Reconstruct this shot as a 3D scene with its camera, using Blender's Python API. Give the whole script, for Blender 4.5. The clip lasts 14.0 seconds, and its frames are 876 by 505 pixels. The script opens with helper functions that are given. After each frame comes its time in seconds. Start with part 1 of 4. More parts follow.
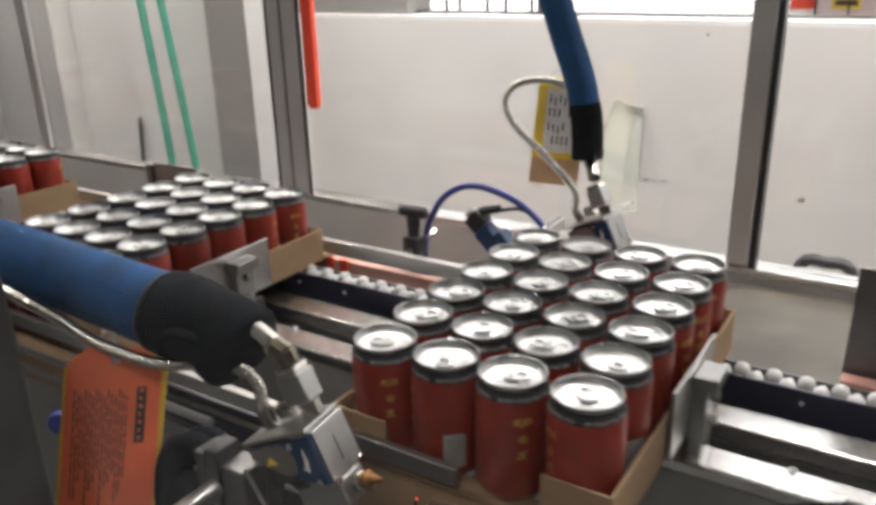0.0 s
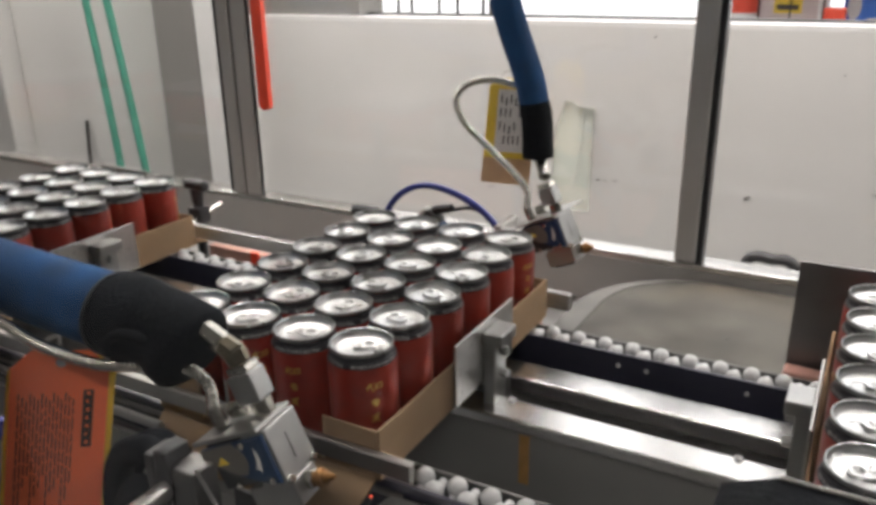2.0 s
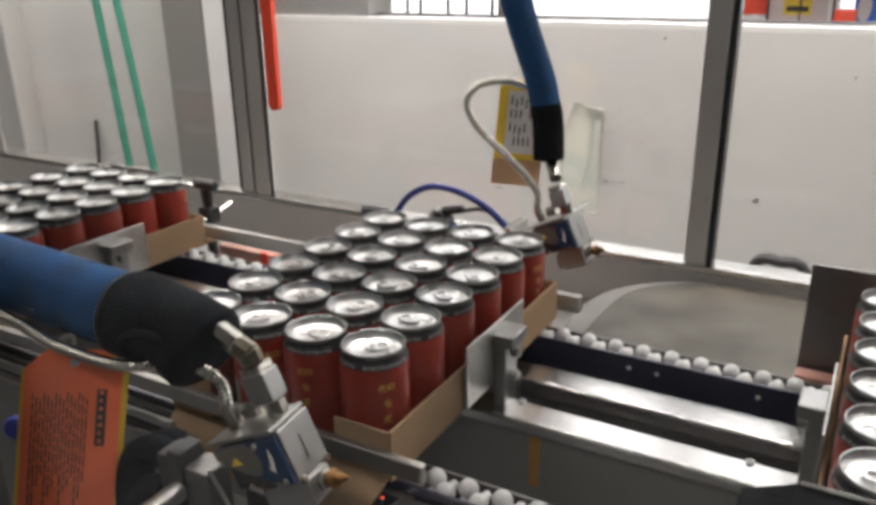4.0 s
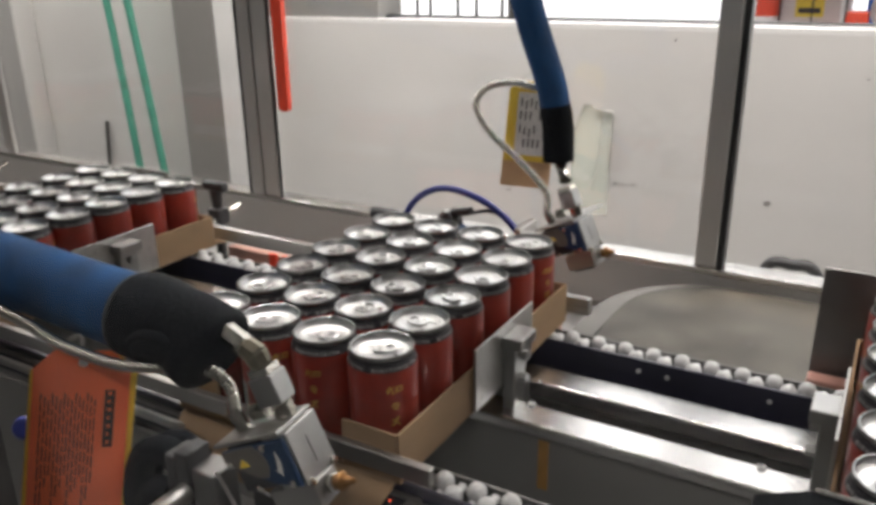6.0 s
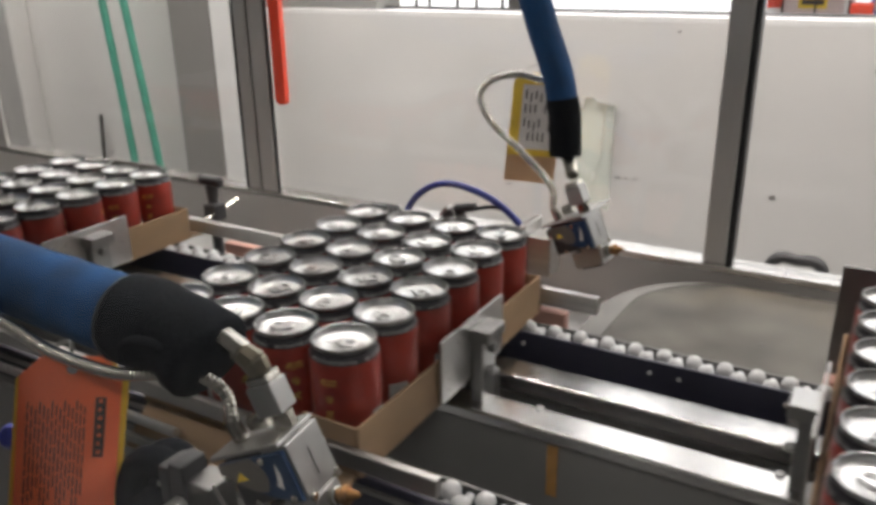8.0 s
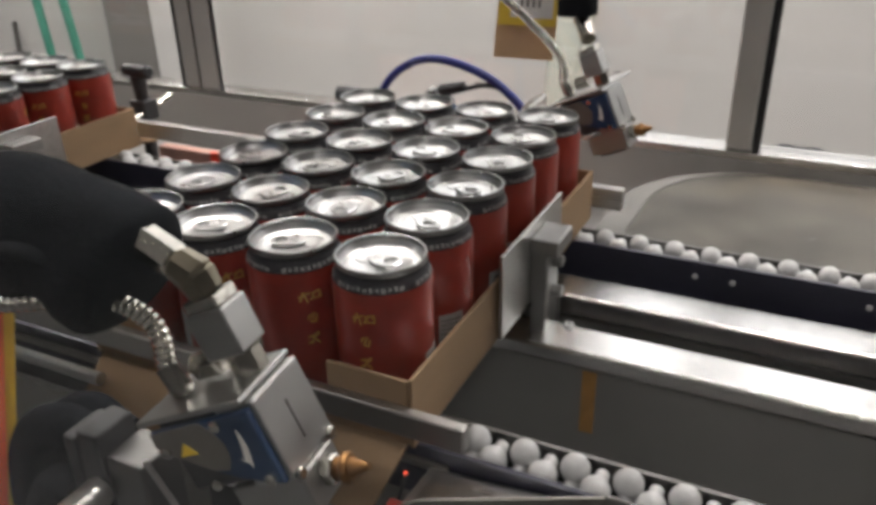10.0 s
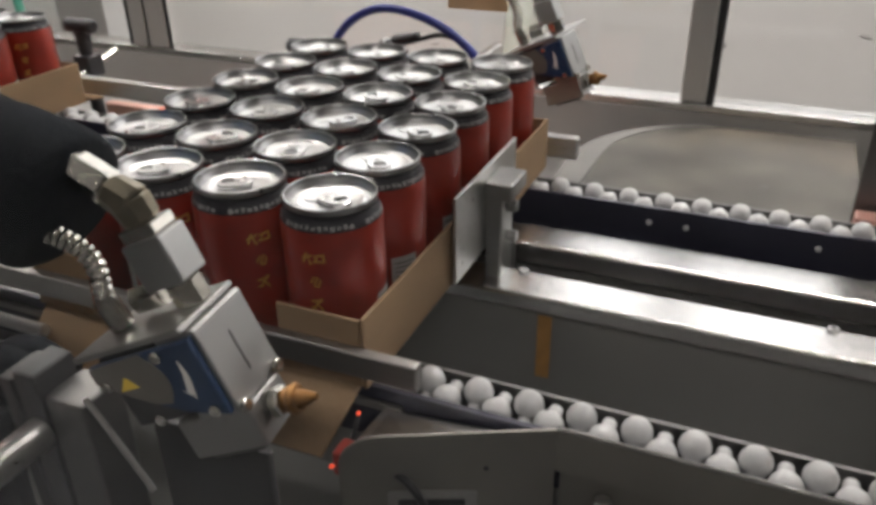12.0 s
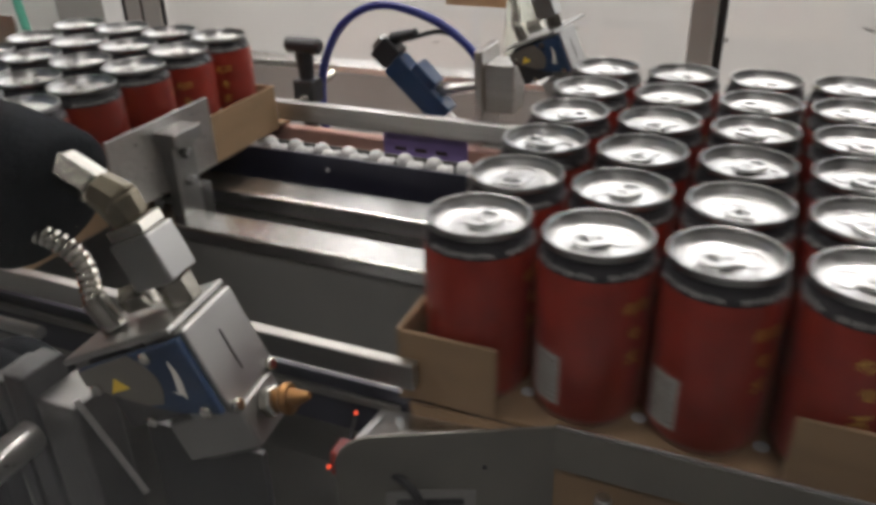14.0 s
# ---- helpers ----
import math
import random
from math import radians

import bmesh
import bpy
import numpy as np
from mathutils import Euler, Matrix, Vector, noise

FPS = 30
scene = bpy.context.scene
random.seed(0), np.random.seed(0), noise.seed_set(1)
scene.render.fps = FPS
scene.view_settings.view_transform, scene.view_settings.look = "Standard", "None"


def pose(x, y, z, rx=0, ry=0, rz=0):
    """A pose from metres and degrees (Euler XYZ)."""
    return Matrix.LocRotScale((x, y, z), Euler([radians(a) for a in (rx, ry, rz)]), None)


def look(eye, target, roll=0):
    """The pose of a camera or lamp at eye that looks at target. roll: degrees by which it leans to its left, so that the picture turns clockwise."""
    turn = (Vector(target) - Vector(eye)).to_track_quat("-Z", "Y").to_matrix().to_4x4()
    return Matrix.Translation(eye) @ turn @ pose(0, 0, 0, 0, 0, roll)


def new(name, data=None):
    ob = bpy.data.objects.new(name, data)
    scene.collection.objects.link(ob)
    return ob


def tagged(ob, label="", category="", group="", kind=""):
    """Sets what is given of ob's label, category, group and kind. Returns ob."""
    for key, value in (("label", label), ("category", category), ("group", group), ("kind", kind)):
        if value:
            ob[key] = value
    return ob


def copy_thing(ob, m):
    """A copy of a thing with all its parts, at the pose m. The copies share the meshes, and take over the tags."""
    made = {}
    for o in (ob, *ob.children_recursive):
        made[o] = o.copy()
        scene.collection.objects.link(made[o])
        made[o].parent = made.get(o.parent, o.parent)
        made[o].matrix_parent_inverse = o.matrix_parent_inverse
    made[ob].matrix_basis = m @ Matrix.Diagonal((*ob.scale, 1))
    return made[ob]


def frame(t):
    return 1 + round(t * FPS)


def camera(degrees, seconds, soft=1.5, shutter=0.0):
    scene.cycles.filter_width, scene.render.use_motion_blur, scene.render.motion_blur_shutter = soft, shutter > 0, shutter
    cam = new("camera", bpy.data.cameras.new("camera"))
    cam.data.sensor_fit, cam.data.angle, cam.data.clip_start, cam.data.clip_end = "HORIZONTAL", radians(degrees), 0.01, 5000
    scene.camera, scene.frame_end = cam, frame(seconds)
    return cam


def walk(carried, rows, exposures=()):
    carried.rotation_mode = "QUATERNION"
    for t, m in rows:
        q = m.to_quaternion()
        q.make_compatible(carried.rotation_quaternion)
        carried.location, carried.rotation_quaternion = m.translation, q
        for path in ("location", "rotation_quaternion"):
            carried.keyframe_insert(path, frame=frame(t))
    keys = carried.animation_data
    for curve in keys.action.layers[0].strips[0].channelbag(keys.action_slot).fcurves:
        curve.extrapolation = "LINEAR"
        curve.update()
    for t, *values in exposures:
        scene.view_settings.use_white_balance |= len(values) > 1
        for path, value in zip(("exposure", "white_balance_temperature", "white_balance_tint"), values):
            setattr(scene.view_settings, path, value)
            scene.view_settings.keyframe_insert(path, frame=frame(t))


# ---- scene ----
cam = camera(58.1, 14.0, soft=3.8, shutter=0.5)

PATH = [
    (0, (0.381, -0.539, 1.351), (-0.631, 1.041, 0.66), -1.4),
    (0.5, (0.385, -0.539, 1.349), (-0.566, 1.076, 0.651), -0.8),
    (1, (0.386, -0.541, 1.348), (-0.545, 1.09, 0.659), -1.0),
    (1.5, (0.389, -0.541, 1.349), (-0.535, 1.094, 0.663), -1.0),
    (2, (0.387, -0.541, 1.347), (-0.531, 1.098, 0.661), -0.9),
    (2.5, (0.385, -0.542, 1.348), (-0.535, 1.096, 0.662), -0.9),
    (3, (0.382, -0.544, 1.348), (-0.538, 1.094, 0.662), -0.8),
    (5.5, (0.381, -0.543, 1.349), (-0.569, 1.08, 0.667), -0.8),
    (6, (0.38, -0.541, 1.347), (-0.571, 1.081, 0.667), -0.8),
    (6.5, (0.382, -0.544, 1.349), (-0.57, 1.077, 0.666), -0.9),
    (7, (0.382, -0.54, 1.35), (-0.565, 1.082, 0.664), -0.8),
    (9.3, (0.265, -0.436, 1.283), (-0.652, 1.158, 0.495), -1.6),
    (9.5, (0.249, -0.417, 1.268), (-0.644, 1.172, 0.445), -2.1),
    (10, (0.236, -0.391, 1.242), (-0.564, 1.216, 0.361), -1.4),
    (10.5, (0.232, -0.388, 1.237), (-0.512, 1.238, 0.341), -0.5),
    (11, (0.235, -0.388, 1.235), (-0.501, 1.236, 0.329), -0.4),
    (11.5, (0.24, -0.389, 1.225), (-0.477, 1.228, 0.292), -0.5),
    (12, (0.244, -0.391, 1.22), (-0.459, 1.225, 0.272), -0.9),
    (12.5, (0.248, -0.389, 1.22), (-0.458, 1.225, 0.273), -1.1),
    (13, (0.25, -0.387, 1.219), (-0.461, 1.223, 0.271), -1.3),
    (13.5, (0.247, -0.387, 1.218), (-0.464, 1.222, 0.266), -1.3),
    (14, (0.247, -0.385, 1.216), (-0.466, 1.224, 0.267), -1.7),
]
walk(cam, [(t, look(e, g, r)) for t, e, g, r in PATH], exposures=[(0, 0.28), (0.5, 0.25), (1.3, 0.03), (14, 0.0)])

# ---- world, lights, exposure ----
world = bpy.data.worlds.new("world")
scene.world = world
world.use_nodes = True
wn = world.node_tree
sky = wn.nodes.new("ShaderNodeTexSky")
sky.sky_type, sky.sun_disc = "NISHITA", False
sky.sun_elevation, sky.sun_rotation = radians(50), radians(20)
wn.links.new(sky.outputs["Color"], wn.nodes["Background"].inputs["Color"])
wn.nodes["Background"].inputs["Strength"].default_value = 0.12


def area_lamp(name, m, sx, sy, watts, colour):
    data = bpy.data.lights.new(name, "AREA")
    data.shape, data.size, data.size_y, data.energy, data.color = "RECTANGLE", sx, sy, watts, colour
    ob = new(name, data)
    ob.matrix_world = m
    return ob


# daylight standing in the window's opening, and unseen ceiling tubes added as fill
area_lamp("window_daylight", pose(0.45, 1.66, 1.75, -90, 0, 0), 3.0, 1.05, 9, (1.0, 0.97, 0.94))
TUBES = [(-2.6, 1.15), (-1.0, 1.15), (0.6, 1.15), (2.2, 1.15), (-1.5, -0.75), (1.1, -1.7)]
for tx, ty in TUBES:
    tube = area_lamp("tube_light", pose(tx, ty, 2.92, 22 if ty > 0 else 0), 1.2, 0.12, (54 if tx < -2 else 42) if ty > 0 else (15 if tx < 0 else 13.5), (1.0, 0.955, 0.92))
    tube.data.spread = radians(150)


# ---- materials ----
def material(name, colour, rough=0.5, metal=0.0, vary=0.12, scale=40.0, bump=0.15, bump_scale=300.0, stretch=(1, 1, 1), coat=0.0, spec=0.5, dirt=0.0):
    """A surface with a broad and a fine variation of its colour and roughness, and a fine relief."""
    m = bpy.data.materials.new(name)
    m.use_nodes = True
    nt = m.node_tree
    b = nt.nodes["Principled BSDF"]
    L = nt.links.new
    co = nt.nodes.new("ShaderNodeTexCoord")
    mp = nt.nodes.new("ShaderNodeMapping")
    mp.inputs["Scale"].default_value = stretch
    L(co.outputs["Object"], mp.inputs["Vector"])
    n1 = nt.nodes.new("ShaderNodeTexNoise")
    n1.inputs["Scale"].default_value, n1.inputs["Detail"].default_value = scale, 5
    L(mp.outputs["Vector"], n1.inputs["Vector"])
    n2 = nt.nodes.new("ShaderNodeTexNoise")
    n2.inputs["Scale"].default_value, n2.inputs["Detail"].default_value = bump_scale, 3
    L(mp.outputs["Vector"], n2.inputs["Vector"])
    ramp = nt.nodes.new("ShaderNodeMapRange")
    ramp.inputs["From Min"].default_value, ramp.inputs["From Max"].default_value = 0.3, 0.7
    ramp.inputs["To Min"].default_value, ramp.inputs["To Max"].default_value = 1 - vary, 1 + vary
    L(n1.outputs["Fac"], ramp.inputs["Value"])
    info = nt.nodes.new("ShaderNodeObjectInfo")
    rnd = nt.nodes.new("ShaderNodeMapRange")
    rnd.inputs["To Min"].default_value, rnd.inputs["To Max"].default_value = 0.94, 1.06
    L(info.outputs["Random"], rnd.inputs["Value"])
    mul0 = nt.nodes.new("ShaderNodeMath")
    mul0.operation = "MULTIPLY"
    L(ramp.outputs["Result"], mul0.inputs[0])
    L(rnd.outputs["Result"], mul0.inputs[1])
    mul = nt.nodes.new("ShaderNodeVectorMath")
    mul.operation = "SCALE"
    mul.inputs[0].default_value = colour
    L(mul0.outputs["Value"], mul.inputs["Scale"])
    last = mul.outputs["Vector"]
    if dirt:
        n3 = nt.nodes.new("ShaderNodeTexNoise")
        n3.inputs["Scale"].default_value, n3.inputs["Detail"].default_value = scale * 0.25, 6
        L(mp.outputs["Vector"], n3.inputs["Vector"])
        st = nt.nodes.new("ShaderNodeMapRange")
        st.inputs["From Min"].default_value, st.inputs["From Max"].default_value = 0.52, 0.75
        st.inputs["To Max"].default_value = dirt
        L(n3.outputs["Fac"], st.inputs["Value"])
        mix = nt.nodes.new("ShaderNodeMix")
        mix.data_type = "RGBA"
        mix.inputs["B"].default_value = (0.16, 0.12, 0.08, 1)
        L(st.outputs["Result"], mix.inputs["Factor"])
        L(last, mix.inputs["A"])
        last = mix.outputs["Result"]
    L(last, b.inputs["Base Color"])
    rr = nt.nodes.new("ShaderNodeMapRange")
    rr.inputs["To Min"].default_value, rr.inputs["To Max"].default_value = max(0.02, rough * 0.75), min(1, rough * 1.25)
    L(n1.outputs["Fac"], rr.inputs["Value"])
    L(rr.outputs["Result"], b.inputs["Roughness"])
    b.inputs["Metallic"].default_value = metal
    b.inputs["Specular IOR Level"].default_value = spec
    b.inputs["Coat Weight"].default_value = coat
    bp = nt.nodes.new("ShaderNodeBump")
    bp.inputs["Strength"].default_value, bp.inputs["Distance"].default_value = bump, 0.001
    L(n2.outputs["Fac"], bp.inputs["Height"])
    L(bp.outputs["Normal"], b.inputs["Normal"])
    return m


def glow(name, colour, strength):
    m = bpy.data.materials.new(name)
    m.use_nodes = True
    b = m.node_tree.nodes["Principled BSDF"]
    b.inputs["Base Color"].default_value = (*colour, 1)
    b.inputs["Emission Color"].default_value = (*colour, 1)
    b.inputs["Emission Strength"].default_value = strength
    return m


def clear_sheet(name, gloss, tint=(1, 1, 1), cloud=0.0):
    """Thin clear acrylic: straight through, with a faint mirror on top that grows at grazing angles."""
    m = bpy.data.materials.new(name)
    m.use_nodes = True
    nt = m.node_tree
    nt.nodes.remove(nt.nodes["Principled BSDF"])
    tr = nt.nodes.new("ShaderNodeBsdfTransparent")
    tr.inputs["Color"].default_value = (*tint, 1)
    gl = nt.nodes.new("ShaderNodeBsdfGlossy")
    gl.inputs["Roughness"].default_value = 0.03
    fr = nt.nodes.new("ShaderNodeLayerWeight")
    fr.inputs["Blend"].default_value = 0.5
    pw = nt.nodes.new("ShaderNodeMath")
    pw.operation, pw.inputs[1].default_value = "POWER", 4.0
    ad = nt.nodes.new("ShaderNodeMath")
    ad.operation, ad.inputs[1].default_value, ad.inputs[2].default_value = "MULTIPLY_ADD", 0.5, gloss
    mx = nt.nodes.new("ShaderNodeMixShader")
    nt.links.new(fr.outputs["Facing"], pw.inputs[0])
    nt.links.new(pw.outputs["Value"], ad.inputs[0])
    nt.links.new(ad.outputs["Value"], mx.inputs["Fac"])
    haze = nt.nodes.new("ShaderNodeBsdfDiffuse")
    haze.inputs["Color"].default_value = (0.80, 0.82, 0.76, 1)
    milky = nt.nodes.new("ShaderNodeMixShader")
    milky.inputs["Fac"].default_value = cloud
    nt.links.new(tr.outputs["BSDF"], milky.inputs[1])
    nt.links.new(haze.outputs["BSDF"], milky.inputs[2])
    nt.links.new(milky.outputs["Shader"], mx.inputs[1])
    nt.links.new(gl.outputs["BSDF"], mx.inputs[2])
    nt.links.new(mx.outputs["Shader"], nt.nodes["Material Output"].inputs["Surface"])
    return m


STEEL = material("brushed_steel", (0.56, 0.55, 0.53), 0.3, 1.0, 0.10, 6, 0.25, 60, (1, 30, 30))
RAIL = material("polished_rail_steel", (0.62, 0.61, 0.59), 0.2, 1.0, 0.10, 5, 0.2, 50, (1.5, 30, 30))
STEEL_DULL = material("dull_steel_sheet", (0.36, 0.35, 0.335), 0.42, 1.0, 0.14, 9, 0.12, 160, (1, 1, 1), dirt=0.35)
STEEL_DARK = material("dark_steel", (0.16, 0.155, 0.15), 0.4, 0.9, 0.2, 18, 0.3, 200)
PAINT_GREY = material("grey_painted_plate", (0.21, 0.205, 0.195), 0.45, 0.2, 0.1, 7, 0.25, 220, dirt=0.3)
ALU = material("machined_aluminium", (0.38, 0.378, 0.365), 0.36, 1.0, 0.08, 30, 0.05, 700)
CHROME = material("nickel_plated_brass", (0.52, 0.50, 0.45), 0.2, 1.0, 0.08, 60, 0.1, 300)
BRASS = material("worn_brass", (0.25, 0.13, 0.05), 0.42, 1.0, 0.3, 120, 0.4, 500)
LID = material("can_lid_aluminium", (0.64, 0.64, 0.635), 0.3, 1.0, 0.05, 60, 0.03, 500)
RIM = material("can_seam_aluminium", (0.34, 0.34, 0.335), 0.3, 1.0, 0.08, 90, 0.1, 300)
RED = material("red_printed_can", (0.25, 0.023, 0.012), 0.36, 0.2, 0.2, 60, 0.06, 400, coat=0.25)
BAND = material("black_printed_neck", (0.016, 0.015, 0.018), 0.45, 0.0, 0.2, 80, 0.05, 400, coat=0.05, spec=0.3)
GOLD = material("gold_print", (0.62, 0.40, 0.09), 0.3, 0.6, 0.1, 120, 0.05, 400)
NECK_PRINT = material("worn_grey_print", (0.20, 0.195, 0.19), 0.5, 0.0, 0.2, 120, 0.05, 400)
PALE = material("pale_print", (0.34, 0.33, 0.31), 0.45, 0.0, 0.1, 120, 0.05, 400)
CARD = material("brown_corrugated_card", (0.27, 0.18, 0.105), 0.85, 0.0, 0.12, 16, 0.5, 260, (1, 1, 3), spec=0.2)
NYLON = material("white_nylon", (0.45, 0.45, 0.445), 0.42, 0.0, 0.06, 60, 0.15, 400)
BLACK = material("black_plastic", (0.018, 0.018, 0.02), 0.42, 0.0, 0.25, 40, 0.25, 300)
CHANNEL = material("dark_channel", (0.018, 0.018, 0.034), 0.35, 0.2, 0.25, 12, 0.25, 200)
BLUE_FOAM = material("blue_woven_sleeve", (0.013, 0.052, 0.135), 0.85, 0.0, 0.4, 28, 0.8, 420, spec=0.2)
BLACK_FOAM = material("black_foam_cuff", (0.008, 0.009, 0.011), 0.8, 0.0, 0.4, 22, 0.9, 240, spec=0.06)
BLUE_HOSE = material("blue_air_hose", (0.022, 0.032, 0.20), 0.3, 0.0, 0.1, 40, 0.1, 200)
BLUE_COVER = material("dark_blue_cover", (0.012, 0.034, 0.082), 0.35, 0.0, 0.25, 40, 0.1, 200, coat=0.1, spec=0.3)
ORANGE = material("orange_card_tag", (0.88, 0.175, 0.065), 0.6, 0.0, 0.06, 40, 0.2, 300)
INK = material("black_ink", (0.05, 0.035, 0.03), 0.6, 0.0, 0.1, 80, 0.05, 300)
YELLOW = material("yellow_card_tag", (0.75, 0.52, 0.05), 0.6, 0.0, 0.08, 40, 0.2, 300)
PAPER = material("off_white_paper", (0.72, 0.70, 0.66), 0.7, 0.0, 0.08, 40, 0.2, 300)
TAN = material("aged_tape", (0.42, 0.22, 0.06), 0.6, 0.0, 0.2, 60, 0.3, 300)
WALL = material("white_wall_panel", (0.63, 0.615, 0.59), 0.5, 0.0, 0.05, 3, 0.15, 60, dirt=0.12)
SILL = material("white_sill", (0.75, 0.74, 0.72), 0.45, 0.0, 0.04, 8, 0.1, 100)
GREY_WALL = material("grey_pillar_paint", (0.21, 0.20, 0.188), 0.6, 0.0, 0.05, 4, 0.2, 80)
GREEN = material("green_hose", (0.06, 0.25, 0.18), 0.4, 0.0, 0.12, 30, 0.1, 200)
SIGNAL_RED = material("signal_red_plastic", (0.78, 0.075, 0.035), 0.35, 0.0, 0.06, 30, 0.1, 200)
FLOOR = material("grey_floor_paint", (0.24, 0.245, 0.25), 0.4, 0.0, 0.12, 2.5, 0.2, 90, dirt=0.4)
CEILING = material("dimmed_ceiling_board", (0.38, 0.37, 0.36), 0.8, 0.0, 0.04, 2, 0.2, 60)
VIOLET = material("violet_tape", (0.30, 0.22, 0.52), 0.5, 0.0, 0.1, 40, 0.1, 200)
# goods outside the window: strong daylight is put into these lightened colours
BLUE_DRUM = material("blue_drum_plastic", (0.06, 0.20, 0.70), 0.4, 0.0, 0.1, 20, 0.1, 200)
BROWN_GREY = material("brown_grey_daylit", (0.60, 0.50, 0.48), 0.5, 0.0, 0.06, 6, 0.1, 100)
PANE = clear_sheet("clear_acrylic", 0.05)
SATIN = material("satin_steel_sheet", (0.50, 0.49, 0.47), 0.45, 0.55, 0.06, 5, 0.1, 120)
OUTSIDE = glow("overcast_distance", (1.0, 0.97, 0.95), 1.35)
TUBE_GLOW = glow("fluorescent_tube", (1.0, 0.96, 0.9), 9.0)
LED = glow("red_indicator", (1.0, 0.10, 0.04), 0.7)
SIDE = material("pale_steel_sheet", (0.40, 0.39, 0.37), 0.5, 0.15, 0.1, 6, 0.15, 120, dirt=0.15)
MOUNT = material("dark_blued_steel", (0.05, 0.05, 0.053), 0.45, 0.15, 0.25, 14, 0.2, 200, dirt=0.25, spec=0.25)
FORGED = material("dull_forged_brass", (0.26, 0.23, 0.17), 0.4, 1.0, 0.2, 60, 0.2, 300)
PANEL_GREY = material("printed_brown_grey", (0.11, 0.10, 0.085), 0.5, 0.0, 0.15, 40, 0.1, 200)
PALE_GREY = material("pale_grey_paint", (0.42, 0.41, 0.39), 0.6, 0.0, 0.06, 4, 0.2, 80, dirt=0.1)
# dirty guard steel, base colour lowered for the dark surroundings it mirrors
GUARD = material("darkened_guard_steel", (0.20, 0.195, 0.175), 0.5, 0.7, 0.2, 11, 0.15, 160, dirt=0.4)


# ---- mesh helpers ----
def part(name, bm, mat, parent=None, label="", smooth=False):
    """Links a bmesh as one mesh object under a thing or a part."""
    me = bpy.data.meshes.new(name)
    bmesh.ops.recalc_face_normals(bm, faces=bm.faces)
    if smooth:
        for f in bm.faces:
            f.smooth = True
    bm.to_mesh(me)
    bm.free()
    if smooth:
        me.set_sharp_from_angle(angle=radians(38))
    me.materials.append(mat)
    ob = new(name, me)
    ob.parent = parent
    if label:
        ob["label"] = label
    return ob


def share(name, ob, m, parent):
    """One more alike piece on the same mesh."""
    o = new(name, ob.data)
    o.parent = parent
    o.matrix_basis = m
    return o


def thing(name, label, category, group="", at=(0, 0, 0), kind=""):
    ob = new(name)
    ob.empty_display_size = 0.02
    ob.location = at
    return tagged(ob, label, category, group, kind)


def add_box(bm, x0, x1, y0, y1, z0, z1, bevel=0.0, m=None):
    vs = [bm.verts.new((x, y, z)) for x in (x0, x1) for y in (y0, y1) for z in (z0, z1)]
    fs = [bm.faces.new([vs[i] for i in q]) for q in ((0, 1, 3, 2), (4, 6, 7, 5), (0, 4, 5, 1), (2, 3, 7, 6), (0, 2, 6, 4), (1, 5, 7, 3))]
    if m is not None:
        bmesh.ops.transform(bm, matrix=m, verts=vs)
    if bevel:
        es = list({e for f in fs for e in f.edges})
        bmesh.ops.bevel(bm, geom=es, offset=bevel, segments=2, affect="EDGES", profile=0.5)
    return bm


def box(*a, **k):
    return add_box(bmesh.new(), *a, **k)


def frame_axes(p, q):
    z = (Vector(q) - Vector(p)).normalized()
    x = z.orthogonal().normalized()
    return x, z.cross(x), z


def add_rod(bm, p, q, r0, r1=None, seg=20, bevel=0.0):
    """A capped round bar from p to q."""
    r1 = r0 if r1 is None else r1
    x, y, z = frame_axes(p, q)
    p, q = Vector(p), Vector(q)
    stops = [(p, r0), (q, r1)]
    if bevel:
        stops = [(p, r0 - bevel), (p + z * bevel, r0), (q - z * bevel, r1), (q, r1 - bevel)]
    rings = [[bm.verts.new(c + (x * math.cos(6.28318 * i / seg) + y * math.sin(6.28318 * i / seg)) * r) for i in range(seg)] for c, r in stops]
    for a, b in zip(rings, rings[1:]):
        for i in range(seg):
            bm.faces.new((a[i], a[(i + 1) % seg], b[(i + 1) % seg], b[i]))
    bm.faces.new(rings[0][::-1])
    bm.faces.new(rings[-1])
    return bm


def rod(*a, **k):
    return add_rod(bmesh.new(), *a, **k)


def curve_points(pts, n=10):
    """A smooth line through the given points."""
    P = [Vector(p) for p in pts]
    P = [P[0] * 2 - P[1]] + P + [P[-1] * 2 - P[-2]]
    out = []
    for a, b, c, d in zip(P, P[1:], P[2:], P[3:]):
        for i in range(n):
            t = i / n
            out.append(0.5 * (2 * b + (c - a) * t + (2 * a - 5 * b + 4 * c - d) * t * t + (3 * b - a - 3 * c + d) * t ** 3))
    return out + [P[-2]]


